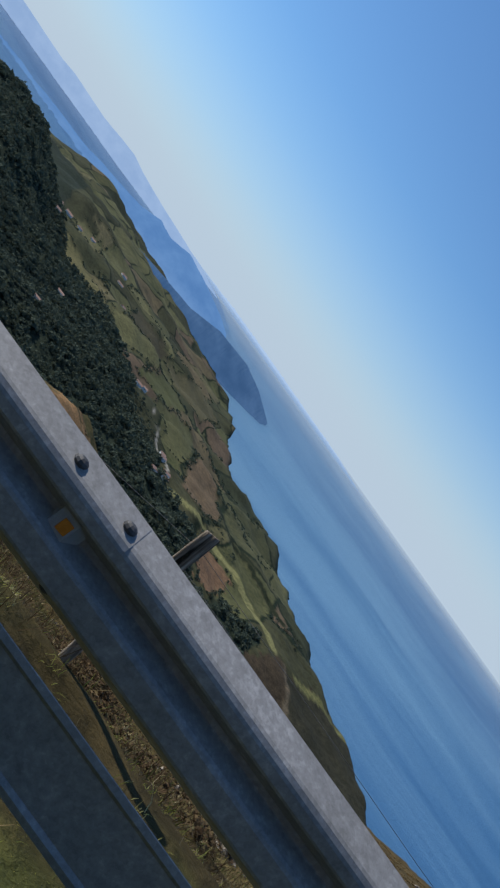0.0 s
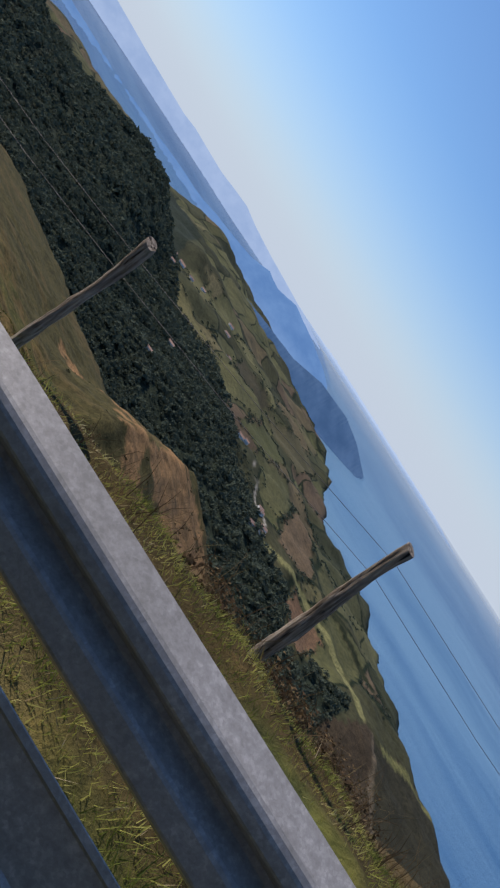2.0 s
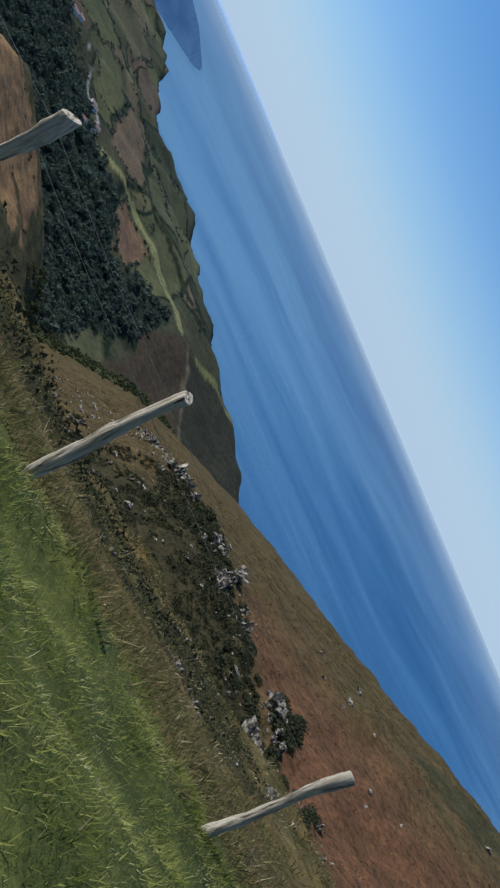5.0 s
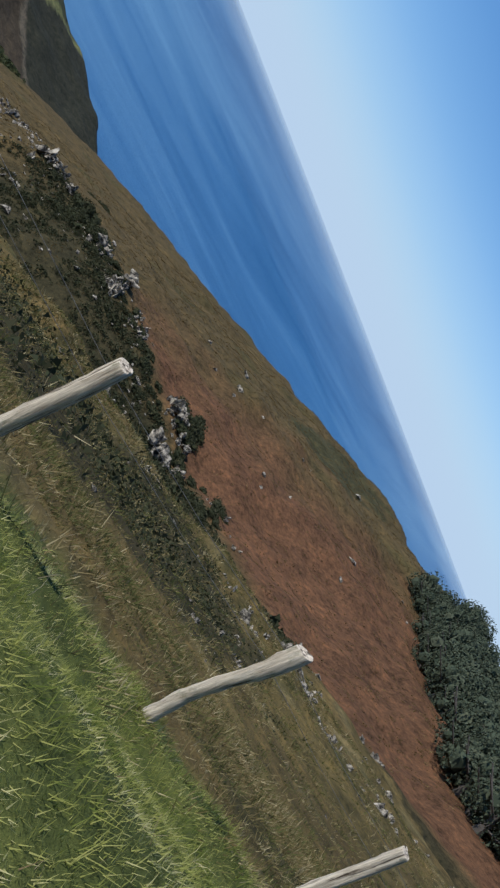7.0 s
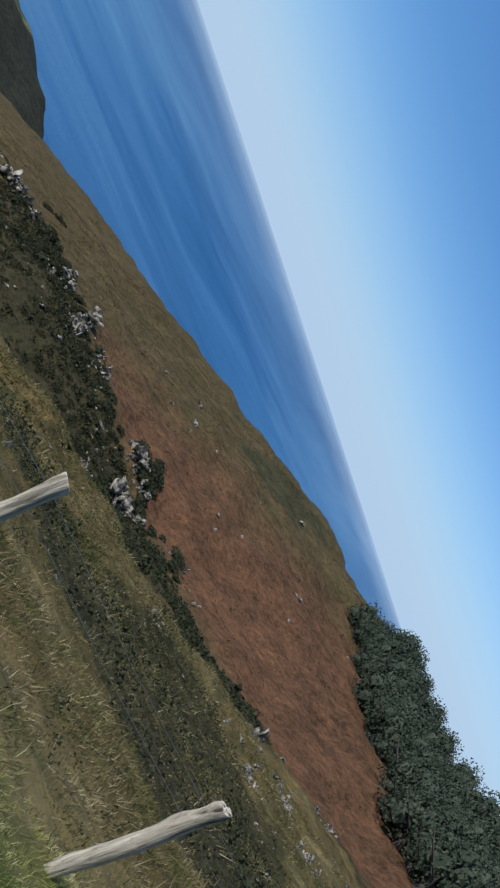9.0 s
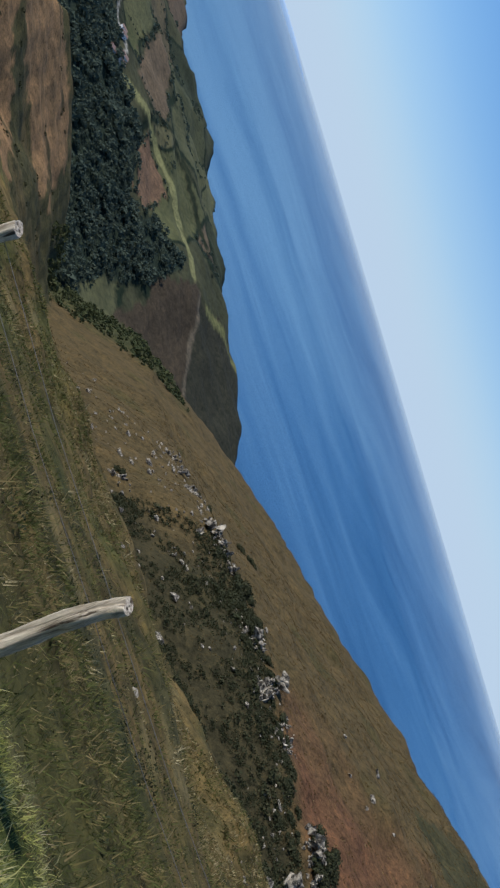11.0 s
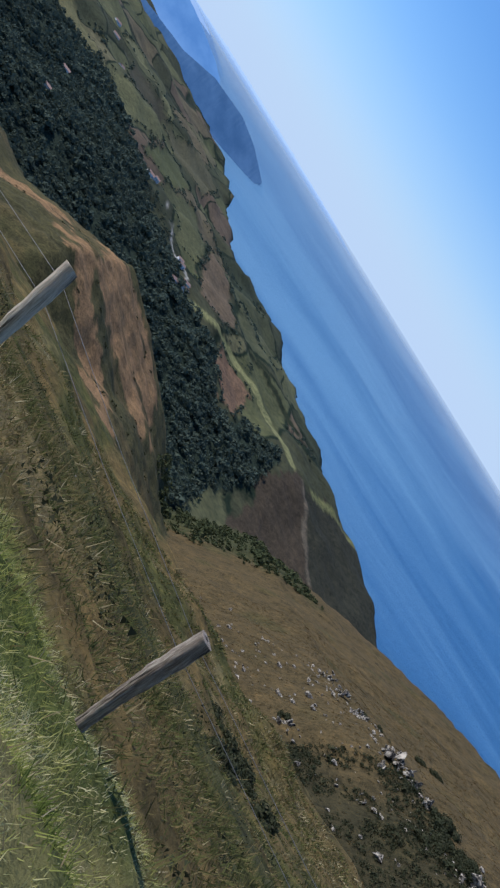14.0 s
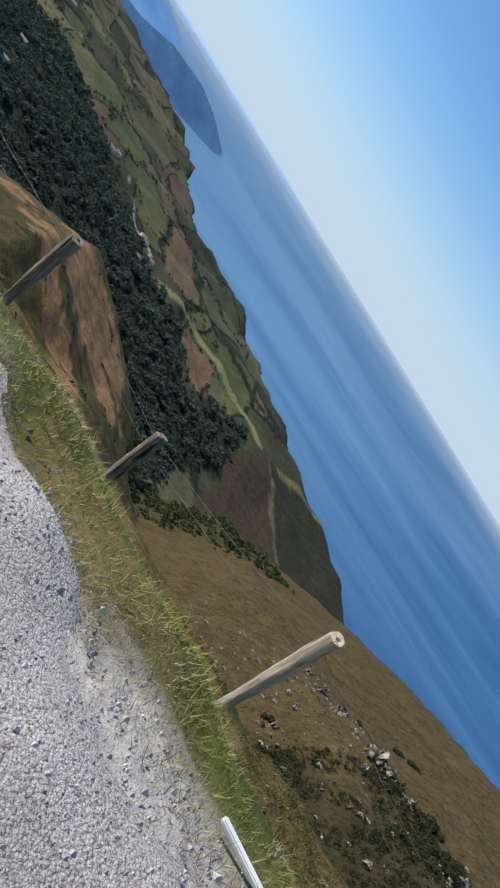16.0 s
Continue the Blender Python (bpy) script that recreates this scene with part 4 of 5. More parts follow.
def build_grass():
    rng = np.random.RandomState(8)
    # short sward of the verge
    x, y, d = spread(600000, -117, 0, -2.9, 0.6, rng)
    patch = waves(x, y, 1.3, 51) + 0.6 * waves(x, y, 4.5, 52)
    keep = verge_keep(x, y, d, rng) & (patch > -1.3 + 0.7 * rng.uniform(-1, 1, len(x)))
    x, y, d, patch = x[keep], y[keep], d[keep], patch[keep]
    tone = np.clip(0.26 + 0.24 * smooth(-46, -56, x) + np.where(x > -36, 0.04, 0) + np.where(x < -95, 0.06, 0) - 0.22 * patch + 0.12 * waves(x, y, 0.7, 55) + 0.10 * waves(x, y, 3.1, 56), 0, 0.75)
    h = (0.026 + 0.020 * np.clip(patch + 0.6, 0, 1.6)) * rng.uniform(0.5, 1.7, len(x))
    v, f = slivers(x, y, lie(x, y)[0] - 0.005, h, rng.uniform(0.004, 0.0085, len(x)), rng.uniform(0.3, 1.3, len(x)), rng)
    tagged(new("verge_sward", mesh("verge_sward", v, f, GRASS, tint=np.repeat(tone, 3))), "dense short yellow-green grass of the verge", "grass", kind="stuff")
    # tufts of longer arched blades
    x, y, d = spread(17000, -118, 6, -3.2, 0.9, rng)
    keep = verge_keep(x, y, d, rng)
    x, y, d = x[keep], y[keep], d[keep]
    m = 9
    size = rng.gamma(4, 0.25, len(x)) * np.where((x > -31) & (d < 2.6), 0.7, 1.0) * np.where(x < -100, 0.8, 1.0)
    tone = np.clip(rng.normal(0.24, 0.18, len(x)) + 0.12 * smooth(-46, -56, x) + np.where(x > -36, 0.04, 0) - 0.06 * waves(x, y, 1.3, 51), 0, 0.6)
    x, y = np.repeat(x, m) + rng.normal(0, 0.055, len(x) * m), np.repeat(y, m) + rng.normal(0, 0.055, len(y) * m)
    h = 0.048 * np.repeat(size * (0.6 + 0.4 * smooth(2.2, 3.2, d)), m) * rng.uniform(0.5, 1.4, len(x))
    v, f = blades(x, y, lie(x, y)[0] - 0.01, h, rng.uniform(0.003, 0.007, len(x)), rng.uniform(0.4, 1.3, len(x)), rng)
    tagged(new("verge_grass", mesh("verge_grass", v, f, GRASS, tint=np.repeat(np.repeat(tone, m), 5))), "tufts of long arched grass on the road verge", "grass", kind="stuff")
    x, y, d = spread(60000, -122, 10, -3.2, 0.9, rng)
    keep = verge_keep(x, y, d, rng) & (waves(x, y, 2.3, 27) + 0.5 * waves(x, y, 6.5, 24) > 0.25 + 0.4 * rng.normal(0, 1, len(x)))
    xg, yg, dg = spread(60000, -118, -101, -4.6, 0.0, rng)
    edge = (dg > gravel_edge(xg) - 0.25) & (dg < gravel_edge(xg) + 0.5 + 0.4 * waves(xg, yg, 1.3, 59))
    x, y = np.concatenate([x[keep], xg[edge]]), np.concatenate([y[keep], yg[edge]])
    v, f = slivers(x, y, lie(x, y)[0] - 0.005, rng.uniform(0.03, 0.085, len(x)), rng.uniform(0.003, 0.007, len(x)), rng.uniform(0.3, 1.6, len(x)), rng)
    tagged(new("dry_verge_grass", mesh("dry_verge_grass", v, f, STRAW)), "withered straw-coloured grass in the verge", "grass", kind="stuff")
    # tussocks on the slope, each with a tone of its own
    x, y, d = spread(70000, -135, 30, 0.2, 98, rng)
    k = rng.uniform(0, 1, len(x)) < np.clip(14 / (d + 2), np.where(x > -62, 0.5, 0.25), 1)
    xn, yn, dn = spread(34000, -128, -33, -0.2, 9, rng)
    x, y, d = np.concatenate([x[k], xn]), np.concatenate([y[k], yn]), np.concatenate([d[k], dn])
    m = 11
    size = rng.gamma(4, 0.25, len(x)) * np.where(rng.uniform(0, 1, len(x)) < 0.15, 1.8, 1.0)
    tone = np.clip(rng.normal(0.15, 0.15, len(x)) + np.where(rng.uniform(0, 1, len(x)) < 0.05, 0.22, 0) - 0.04 * smooth(-70, -80, x) + 0.10 * waves(x, y, 9, 25) + 0.20 * waves(x, y, 1.7, 67) + 0.10 * smooth(-70, -60, x), 0, 0.68)
    r = 0.085 * np.repeat(size, m) * (1 + 0.014 * np.repeat(d, m))
    ox, oy = rng.normal(0, 1, len(r)) * r, rng.normal(0, 1, len(r)) * r
    tx, ty = np.repeat(x, m) + ox, np.repeat(y, m) + oy
    h = (0.040 + 0.0015 * np.minimum(np.repeat(d, m), 40)) * np.repeat(size, m) * rng.uniform(0.5, 1.3, len(r)) * (1 + 0.01 * np.repeat(d, m))
    v, f = slivers(tx, ty, lie(tx, ty)[0] - 0.02, h, 0.007 + np.repeat(d, m) * 0.0018, 0.25 + 0.55 * np.hypot(ox, oy) / r, rng, np.arctan2(oy, ox) + rng.normal(0, 0.5, len(r)))
    tagged(new("slope_tussocks", mesh("slope_tussocks", v, f, TUSSOCK, tint=np.repeat(np.repeat(tone, m), 3))), "tussocks of olive and straw grass on the slope", "grass", kind="stuff")
    x, y, d = spread(110000, -135, 25, 0.2, 34, rng)
    k = rng.uniform(0, 1, len(x)) < np.clip(9 / d, 0.3, 1)
    x, y, d = x[k], y[k], d[k]
    tone = np.clip(0.22 + 0.16 * waves(x, y, 1.1, 66) + 0.12 * waves(x, y, 6.5, 24), 0, 0.6)
    v, f = slivers(x, y, lie(x, y)[0] - 0.01, rng.uniform(0.03, 0.09, len(x)), 0.005 + d * 0.0010, rng.uniform(0.3, 1.2, len(x)), rng)
    tagged(new("slope_grass", mesh("slope_grass", v, f, TUSSOCK, tint=np.repeat(tone, 3))), "rough olive grass covering the slope", "grass", kind="stuff")
    # tufts on the spur and the hollow
    x, y = rng.uniform(-70, 185, 30000), rng.uniform(60, 420, 30000)
    far = lie(x, y)
    k = (far[1] == 1) | ((far[1] == 0) & (far[2] > 55) & (rng.uniform(0, 1, len(x)) < 0.6))
    x, y = x[k], y[k]
    m = 6
    dist = np.repeat(np.hypot(x + 60, y), m)
    tone = np.clip(rng.normal(0.12, 0.22, len(x)), 0, 0.6)
    tx, ty = np.repeat(x, m) + rng.normal(0, 0.3, len(x) * m), np.repeat(y, m) + rng.normal(0, 0.3, len(x) * m)
    v, f = slivers(tx, ty, lie(tx, ty)[0] - 0.03, rng.uniform(0.10, 0.32, len(tx)), 0.08 + 0.0007 * dist, rng.uniform(0.2, 0.8, len(tx)), rng)
    tagged(new("spur_tufts", mesh("spur_tufts", v, f, RUST, tint=np.repeat(np.repeat(tone, m), 3))), "brown and straw tufts on the spur", "grass", kind="stuff")
    # dry stalks along the fence
    x, y, d = spread(15000, -34, 8, -0.6, 2.6, rng)
    k = waves(x, y, 4, 61) > -0.2
    x2, y2, d2 = spread(9000, -128, -38, -0.4, 5.0, rng)
    k2 = waves(x2, y2, 3, 62) > 0.55
    for px, py, name, mat, label, tall in ((x[k], y[k], "bracken_stalks", BRACKEN, "brown bracken and bramble stalks behind the barrier", 0.42), (x2[k2], y2[k2], "dry_stalks", STRAW, "dry straw stalks and seed heads along the fence", 0.20)):
        v, f = blades(px, py, lie(px, py)[0], rng.uniform(0.25 * tall, tall, len(px)), rng.uniform(0.002, 0.006, len(px)), rng.uniform(0.2, 1.1, len(px)), rng)
        tagged(new(name, mesh(name, v, f, mat)), label, "dry grass", kind="stuff")


BRACKEN = mat_leaf("bracken", [(0.0, (0.050, 0.034, 0.020)), (0.45, (0.100, 0.066, 0.035)), (0.8, (0.19, 0.135, 0.070)), (1.0, (0.13, 0.14, 0.045))], 0.8, 0.25)
RUST = mat_leaf("spur_grass", [(0.0, (0.085, 0.060, 0.024)), (0.3, (0.13, 0.086, 0.034)), (0.6, (0.19, 0.135, 0.056)), (1.0, (0.32, 0.25, 0.12))], 0.9, 0.2, True)
TUSSOCK = mat_leaf("tussock_grass", [(0.0, (0.048, 0.053, 0.019)), (0.25, (0.124, 0.133, 0.040)), (0.5, (0.205, 0.155, 0.062)), (0.7, (0.28, 0.215, 0.095)), (1.0, (0.58, 0.48, 0.26))], 0.85, 0.35, True)
build_grass()


def ico(level):
    bm = bmesh.new()
    bmesh.ops.create_icosphere(bm, subdivisions=level, radius=1)
    v = np.array([q.co[:] for q in bm.verts])
    f = np.array([[q.index for q in p.verts] for p in bm.faces])
    bm.free()
    return v, f


ICO1 = ico(1)
CHIP = (np.array([(1, 0, -0.5), (-0.5, 0.87, -0.5), (-0.5, -0.87, -0.5), (0.2, 0.3, 0.8), (-0.4, -0.2, 0.7)]), np.array([(0, 1, 3), (1, 4, 3), (1, 2, 4), (2, 0, 4), (0, 3, 4), (0, 2, 1)]))


def lumps(x, y, z, sx, sz, rng, shape, rough):
    """Many uneven lumps in one mesh."""
    v0, f0 = shape
    n, k = len(x), len(v0)
    jig = 1 + rng.normal(0, rough, (n, k))
    v = v0[None] * jig[:, :, None] * np.stack([sx, sx, sz], 1)[:, None, :]
    v = v + np.stack([x, y, z], 1)[:, None, :]
    f = f0[None] + (np.arange(n) * k)[:, None, None]
    return v.reshape(-1, 3), f.reshape(-1, 3)


def build_gravel():
    rng = np.random.RandomState(9)
    # the sheet of fine gravel
    gx, gv = np.linspace(-101.6, -122, 150), np.linspace(0, 1, 60)
    x = np.repeat(gx, len(gv))
    v = np.tile(gv, len(gx))
    edge = gravel_edge(x - np.interp(x, _rx, _ty) * 2.8) + 0.1 + 0.18 * waves(x, x * 0, 2.0, 57)
    v = -3.5 + (edge + 3.5) * v
    y0, tx, ty = np.interp(x, _rx, _ry), np.interp(x, _rx, _tx), np.interp(x, _rx, _ty)
    px, py = x - ty * v, y0 + tx * v
    pz = lie(px, py)[0] + 0.035 + 0.006 * waves(px, py, 0.25, 58) - 0.08 * smooth(-0.4, 0.0, v - edge)
    tagged(new("pavement", mesh("pavement", np.stack([px, py, pz], 1), grid_faces(len(gx), len(gv)), GRAVEL, True)), "lay-by of pale grey fine gravel", "lay-by", kind="structure")
    x, y, d = spread(46000, -116, -101, -4.6, 0.0, rng)
    edge = (x < -101.5 - 1.5 * rng.uniform(0, 1, len(x))) & (d > -2.5) & (d < gravel_edge(x) + 0.1 + 0.15 * rng.normal(0, 1, len(x)))
    x, y = x[edge], y[edge]
    s = rng.gamma(1.3, 0.0026, len(x)) + 0.003
    v, f = lumps(x, y, lie(x, y)[0] + 0.035 + s * 0.2, s, s * 0.7, rng, CHIP, 0.28)
    tagged(new("gravel", mesh("gravel", v, f, PEBBLE)), "loose pale grey gravel of the lay-by", "gravel", kind="stuff")


def mat_pebble():
    m = Mat("pebbles", 0.95, 0, 0.3)
    g = m.node("ShaderNodeNewGeometry")
    m.color(m.ramp(g.outputs["Random Per Island"], [(0.0, (0.20, 0.18, 0.155)), (0.14, (0.34, 0.31, 0.28)), (0.5, (0.48, 0.445, 0.41)), (1.0, (0.66, 0.615, 0.57))]))
    return m.m


PEBBLE = mat_pebble()
build_gravel()


# ---- limestone ----
def rock_mesh(seed):
    """A broken crag: a few angular blocks wedged together, each the hull of some points."""
    rng = np.random.RandomState(seed)
    bm = bmesh.new()
    for b in range(6):
        at = rng.uniform(-0.62, 0.62, 3) * np.array([1, 0.8, 0.6])
        size = rng.uniform(0.28, 0.55, 3) * np.array([1.1, 0.8, 0.9])
        tilt = Euler(rng.normal(0, 0.35, 3)).to_matrix()
        own = []
        for k in range(11):
            p = rng.uniform(-1, 1, 3)
            p = p / max(np.abs(p).max(), 0.4) * rng.uniform(0.8, 1.0)
            own.append(bm.verts.new(tilt @ Vector(p * size) + Vector(at)))
        out = bmesh.ops.convex_hull(bm, input=own)
        bmesh.ops.delete(bm, geom=list({g for g in out["geom_interior"] + out["geom_unused"] if isinstance(g, bmesh.types.BMVert)}), context="VERTS")
    bmesh.ops.bevel(bm, geom=bm.edges[:], offset=0.02, segments=1, affect="EDGES")
    me = bpy.data.meshes.new("limestone_rock")
    bm.to_mesh(me)
    bm.free()
    me.materials.append(LIMESTONE)
    return me


def build_rocks():
    rng = np.random.RandomState(12)
    kinds = [rock_mesh(s) for s in range(9)]

    def put(x, y, s, sink=0.15):
        z = ground_z(x, y)
        ob = new("limestone_rock", kinds[rng.randint(9)])
        ob.matrix_basis = Matrix.Translation((x, y, z + s * (0.4 - sink))) @ Euler((rng.normal(0, 0.35), rng.normal(0, 0.35), rng.uniform(0, 6.28))).to_matrix().to_4x4() @ Matrix.Diagonal((s * rng.uniform(0.6, 1.1), s * rng.uniform(0.5, 0.9), s * rng.uniform(0.7, 1.1), 1))
        tagged(ob, "pale grey limestone rock half sunk in the grass", "rock", "rocks of the limestone band")

    # the crags of the band along the spur: leaning blocks stacked close together
    for cx, cy, n, sp, big in ((46.5, 144, 20, 2.4, 2.1), (43, 129, 18, 2.4, 2.0), (47, 137, 10, 1.8, 1.6), (52, 121, 5, 2.5, 1.0), (50, 110, 5, 3, 0.9), (39, 172, 10, 2.2, 1.0), (36, 164, 8, 2.2, 1.0), (30.5, 177, 17, 2.2, 2.1), (27.5, 195, 17, 2.3, 2.2),
                               (20, 241, 16, 3.0, 1.9), (23, 228, 8, 2, 1.1), (18.5, 250, 8, 2.5, 1.0), (18.5, 284, 12, 2.5, 1.4), (17, 324, 11, 3, 1.4), (18, 305, 9, 3, 1.2), (24, 289, 6, 2, 1.2), (9, 216, 6, 2, 0.9), (-7, 243, 7, 1.8, 1.2), (-10, 380, 5, 4, 1.2)):
        for k in range(n):
            size = big * rng.gamma(5, 0.17)
            put(cx + rng.normal(0, sp * 0.6), cy + rng.normal(0, sp), size, 0.25 - 0.8 * (k % 3 == 2))
    # loose stones in the hollow and on the spur, in one sheet
    yb = rng.uniform(120, 330, 210)
    xb = np.interp(yb, [60, 129, 177, 242, 320, 657], [46, 43, 31, 21, 18, 43]) + rng.normal(-1.5, 3.4, 210)
    xs, ys, ds = spread(24, -120, -20, 8, 45, rng)
    x = np.concatenate([rng.uniform(-30, 22, 220), rng.uniform(60, 150, 16), xb, xs])
    y = np.concatenate([rng.uniform(170, 340, 220), rng.uniform(130, 210, 16), yb, ys])
    size = np.concatenate([0.26 + rng.gamma(2, 0.2, 236), 0.15 + rng.gamma(2, 0.13, 210), 0.04 + rng.gamma(2, 0.03, 24)])
    v, f = lumps(x, y, lie(x, y)[0] + size * 0.2, size, size * 0.6, rng, ICO1, 0.34)
    tagged(new("scattered_stones", mesh("scattered_stones", v, f, LIMESTONE)), "pale stones scattered over the dry grass", "stones", kind="stuff")
    # the near shoulder
    for cx, cy, n, sp, big in ((8, 69, 5, 1.5, 0.8), (6.5, 54.7, 6, 0.9, 0.7), (10.5, 54, 6, 0.9, 0.7), (9.3, 46.6, 7, 0.9, 0.6), (29, 65, 5, 1.5, 0.8), (46, 66, 5, 1.6, 0.9), (48, 61, 6, 1.5, 0.9), (8, 40, 7, 0.9, 0.55), (18, 40, 6, 0.9, 0.55), (10, 33, 5, 0.9, 0.5), (-26, 24.4, 5, 0.6, 0.3), (-35, 17, 4, 0.4, 0.2), (-15, 52, 4, 1, 0.5), (-10, 87, 4, 1.5, 0.6), (5, 98, 4, 2, 0.6), (-15, 48, 6, 2.0, 0.45), (-4, 47, 7, 2.0, 0.5), (-10, 39, 8, 1.6, 0.5), (14, 50, 8, 3, 0.6), (4, 38, 9, 1.8, 0.55), (-34, 20, 5, 0.8, 0.15), (-38, 16, 5, 0.7, 0.13), (9, 36, 8, 1.8, 0.5), (28, 36, 6, 2.5, 0.5), (-45, 100, 5, 2.5, 0.5), (-26, 40, 4, 3, 0.35), (0, 43, 10, 3, 0.4), (20, 44, 10, 4, 0.5), (-18, 34, 6, 3, 0.3)):
        for k in range(n):
            put(cx + rng.normal(0, sp), cy + rng.normal(0, sp), big * 1.25 * rng.gamma(4, 0.22), 0.62)


build_rocks()


# ---- shrubs, trees and woods ----
def leafy_mesh(name, seed, lobes, count, size, spread_, mat, zscale=1.0, core=0.7):
    """A crown of many small leaf clumps gathered in lobes."""
    rng = np.random.RandomState(seed)
    c = rng.normal(0, 1, (lobes, 3))
    c /= np.linalg.norm(c, axis=1)[:, None]
    c *= rng.uniform(0.25, 0.75, (lobes, 1)) * spread_
    c[:, 2] = np.abs(c[:, 2]) * zscale + 0.25
    r = rng.uniform(0.32, 0.55, lobes)
    k = rng.randint(0, lobes, count)
    d = rng.normal(0, 1, (count, 3))
    d /= np.linalg.norm(d, axis=1)[:, None]
    p = c[k] + d * (r[k] * rng.uniform(0.75, 1.08, count))[:, None]
    p[:, 2] = np.maximum(p[:, 2], 0.02)
    a = rng.normal(0, 1, (count, 3))
    a /= np.linalg.norm(a, axis=1)[:, None]
    b = np.cross(a, d + 0.4 * rng.normal(0, 1, (count, 3)))
    b /= np.linalg.norm(b, axis=1)[:, None] + 1e-6
    s = size * rng.uniform(0.5, 1.4, count)[:, None]
    v = np.stack([p + a * s, p - a * s * 0.5 + b * s, p - a * s * 0.5 - b * s], 1).reshape(-1, 3)
    # dark inner lumps keep the crown from being see-through
    lv, lf = lumps(c[:, 0], c[:, 1], c[:, 2], r * core, r * core, rng, ICO1, 0.15)
    tri = np.concatenate([np.arange(count * 3).reshape(-1, 3), lf + count * 3], 0)
    return mesh(name, np.concatenate([v, lv], 0), tri, mat)


def build_shrubs():
    rng = np.random.RandomState(14)
    kinds = [leafy_mesh("shrub", 30 + s, 9, 800, 0.075, 1.0, GORSE, 0.5) for s in range(5)]

    kinds_dry = [leafy_mesh("shrub", 40 + s, 9, 1000, 0.030, 0.85, BRACKEN, 0.6, 0.2) for s in range(5)]

    def put(x, y, s, hgt=0.75, kinds=kinds, label="dark green low shrub on the hillside"):
        ob = new("shrub", kinds[rng.randint(5)])
        ob.matrix_basis = Matrix.Translation((x, y, ground_z(x, y) - 0.15 * s)) @ Matrix.Rotation(rng.uniform(0, 6.28), 4, "Z") @ Matrix.Diagonal((s, s, s * hgt, 1))
        tagged(ob, label, "shrub", "shrubs on the slope")

    for cx, cy, n, sp, big in ((52, 124, 5, 4, 1.6), (47, 147, 6, 3, 1.8), (38, 158, 6, 3, 1.4), (29, 200, 9, 2.6, 2.3), (26, 208, 8, 2.6, 2.2), (33, 185, 4, 2, 1.3), (22, 232, 4, 3, 1.5), (0, 226, 8, 4, 1.5), (30, 290, 3, 5, 1.4)):
        for k in range(n):
            put(cx + rng.normal(0, sp * 0.6), cy + rng.normal(0, sp), big * rng.uniform(0.8, 1.7), 0.65)
    for x, y, r in ((27.5, 223, 4.6), (25.5, 207, 3.8), (28.5, 215, 2.6), (50, 147, 3.6), (49.5, 140, 3.2), (46.5, 133, 2.8), (-7, 247, 2.6), (-5, 228, 2.6), (25, 290, 2.2), (60, 312, 3.0), (62, 304, 2.4), (21, 236, 1.8)):     # single large bushes by the crags
        for k in range(5):
            put(x + rng.normal(0, r * 0.45), y + rng.normal(0, r * 0.45), r * rng.uniform(0.55, 0.95), 0.8)
    for k in range(22):     # a patch of gorse where the near slope breaks
        y = rng.uniform(50, 80)
        put(-84.5 + 0.12 * (y - 50) + rng.normal(0, 1.1), y, rng.uniform(0.7, 1.3), 0.75)
    for k in range(46):     # a dark line of bushes along the crags
        y = rng.uniform(98, 212)
        put(float(np.interp(y, [60, 129, 177, 242], [46, 43, 31, 21])) + rng.normal(1.0, 2.2), y, rng.uniform(1.2, 2.8), 0.6)
    for k in range(150):     # brambles and bracken behind the barrier
        x, y, d = spread(1, -31, 2, 0.2, 3.6, rng)
        put(float(x[0]), float(y[0]), rng.uniform(0.25, 0.7), 0.6, kinds_dry, "brown bracken and bramble clump by the fence")


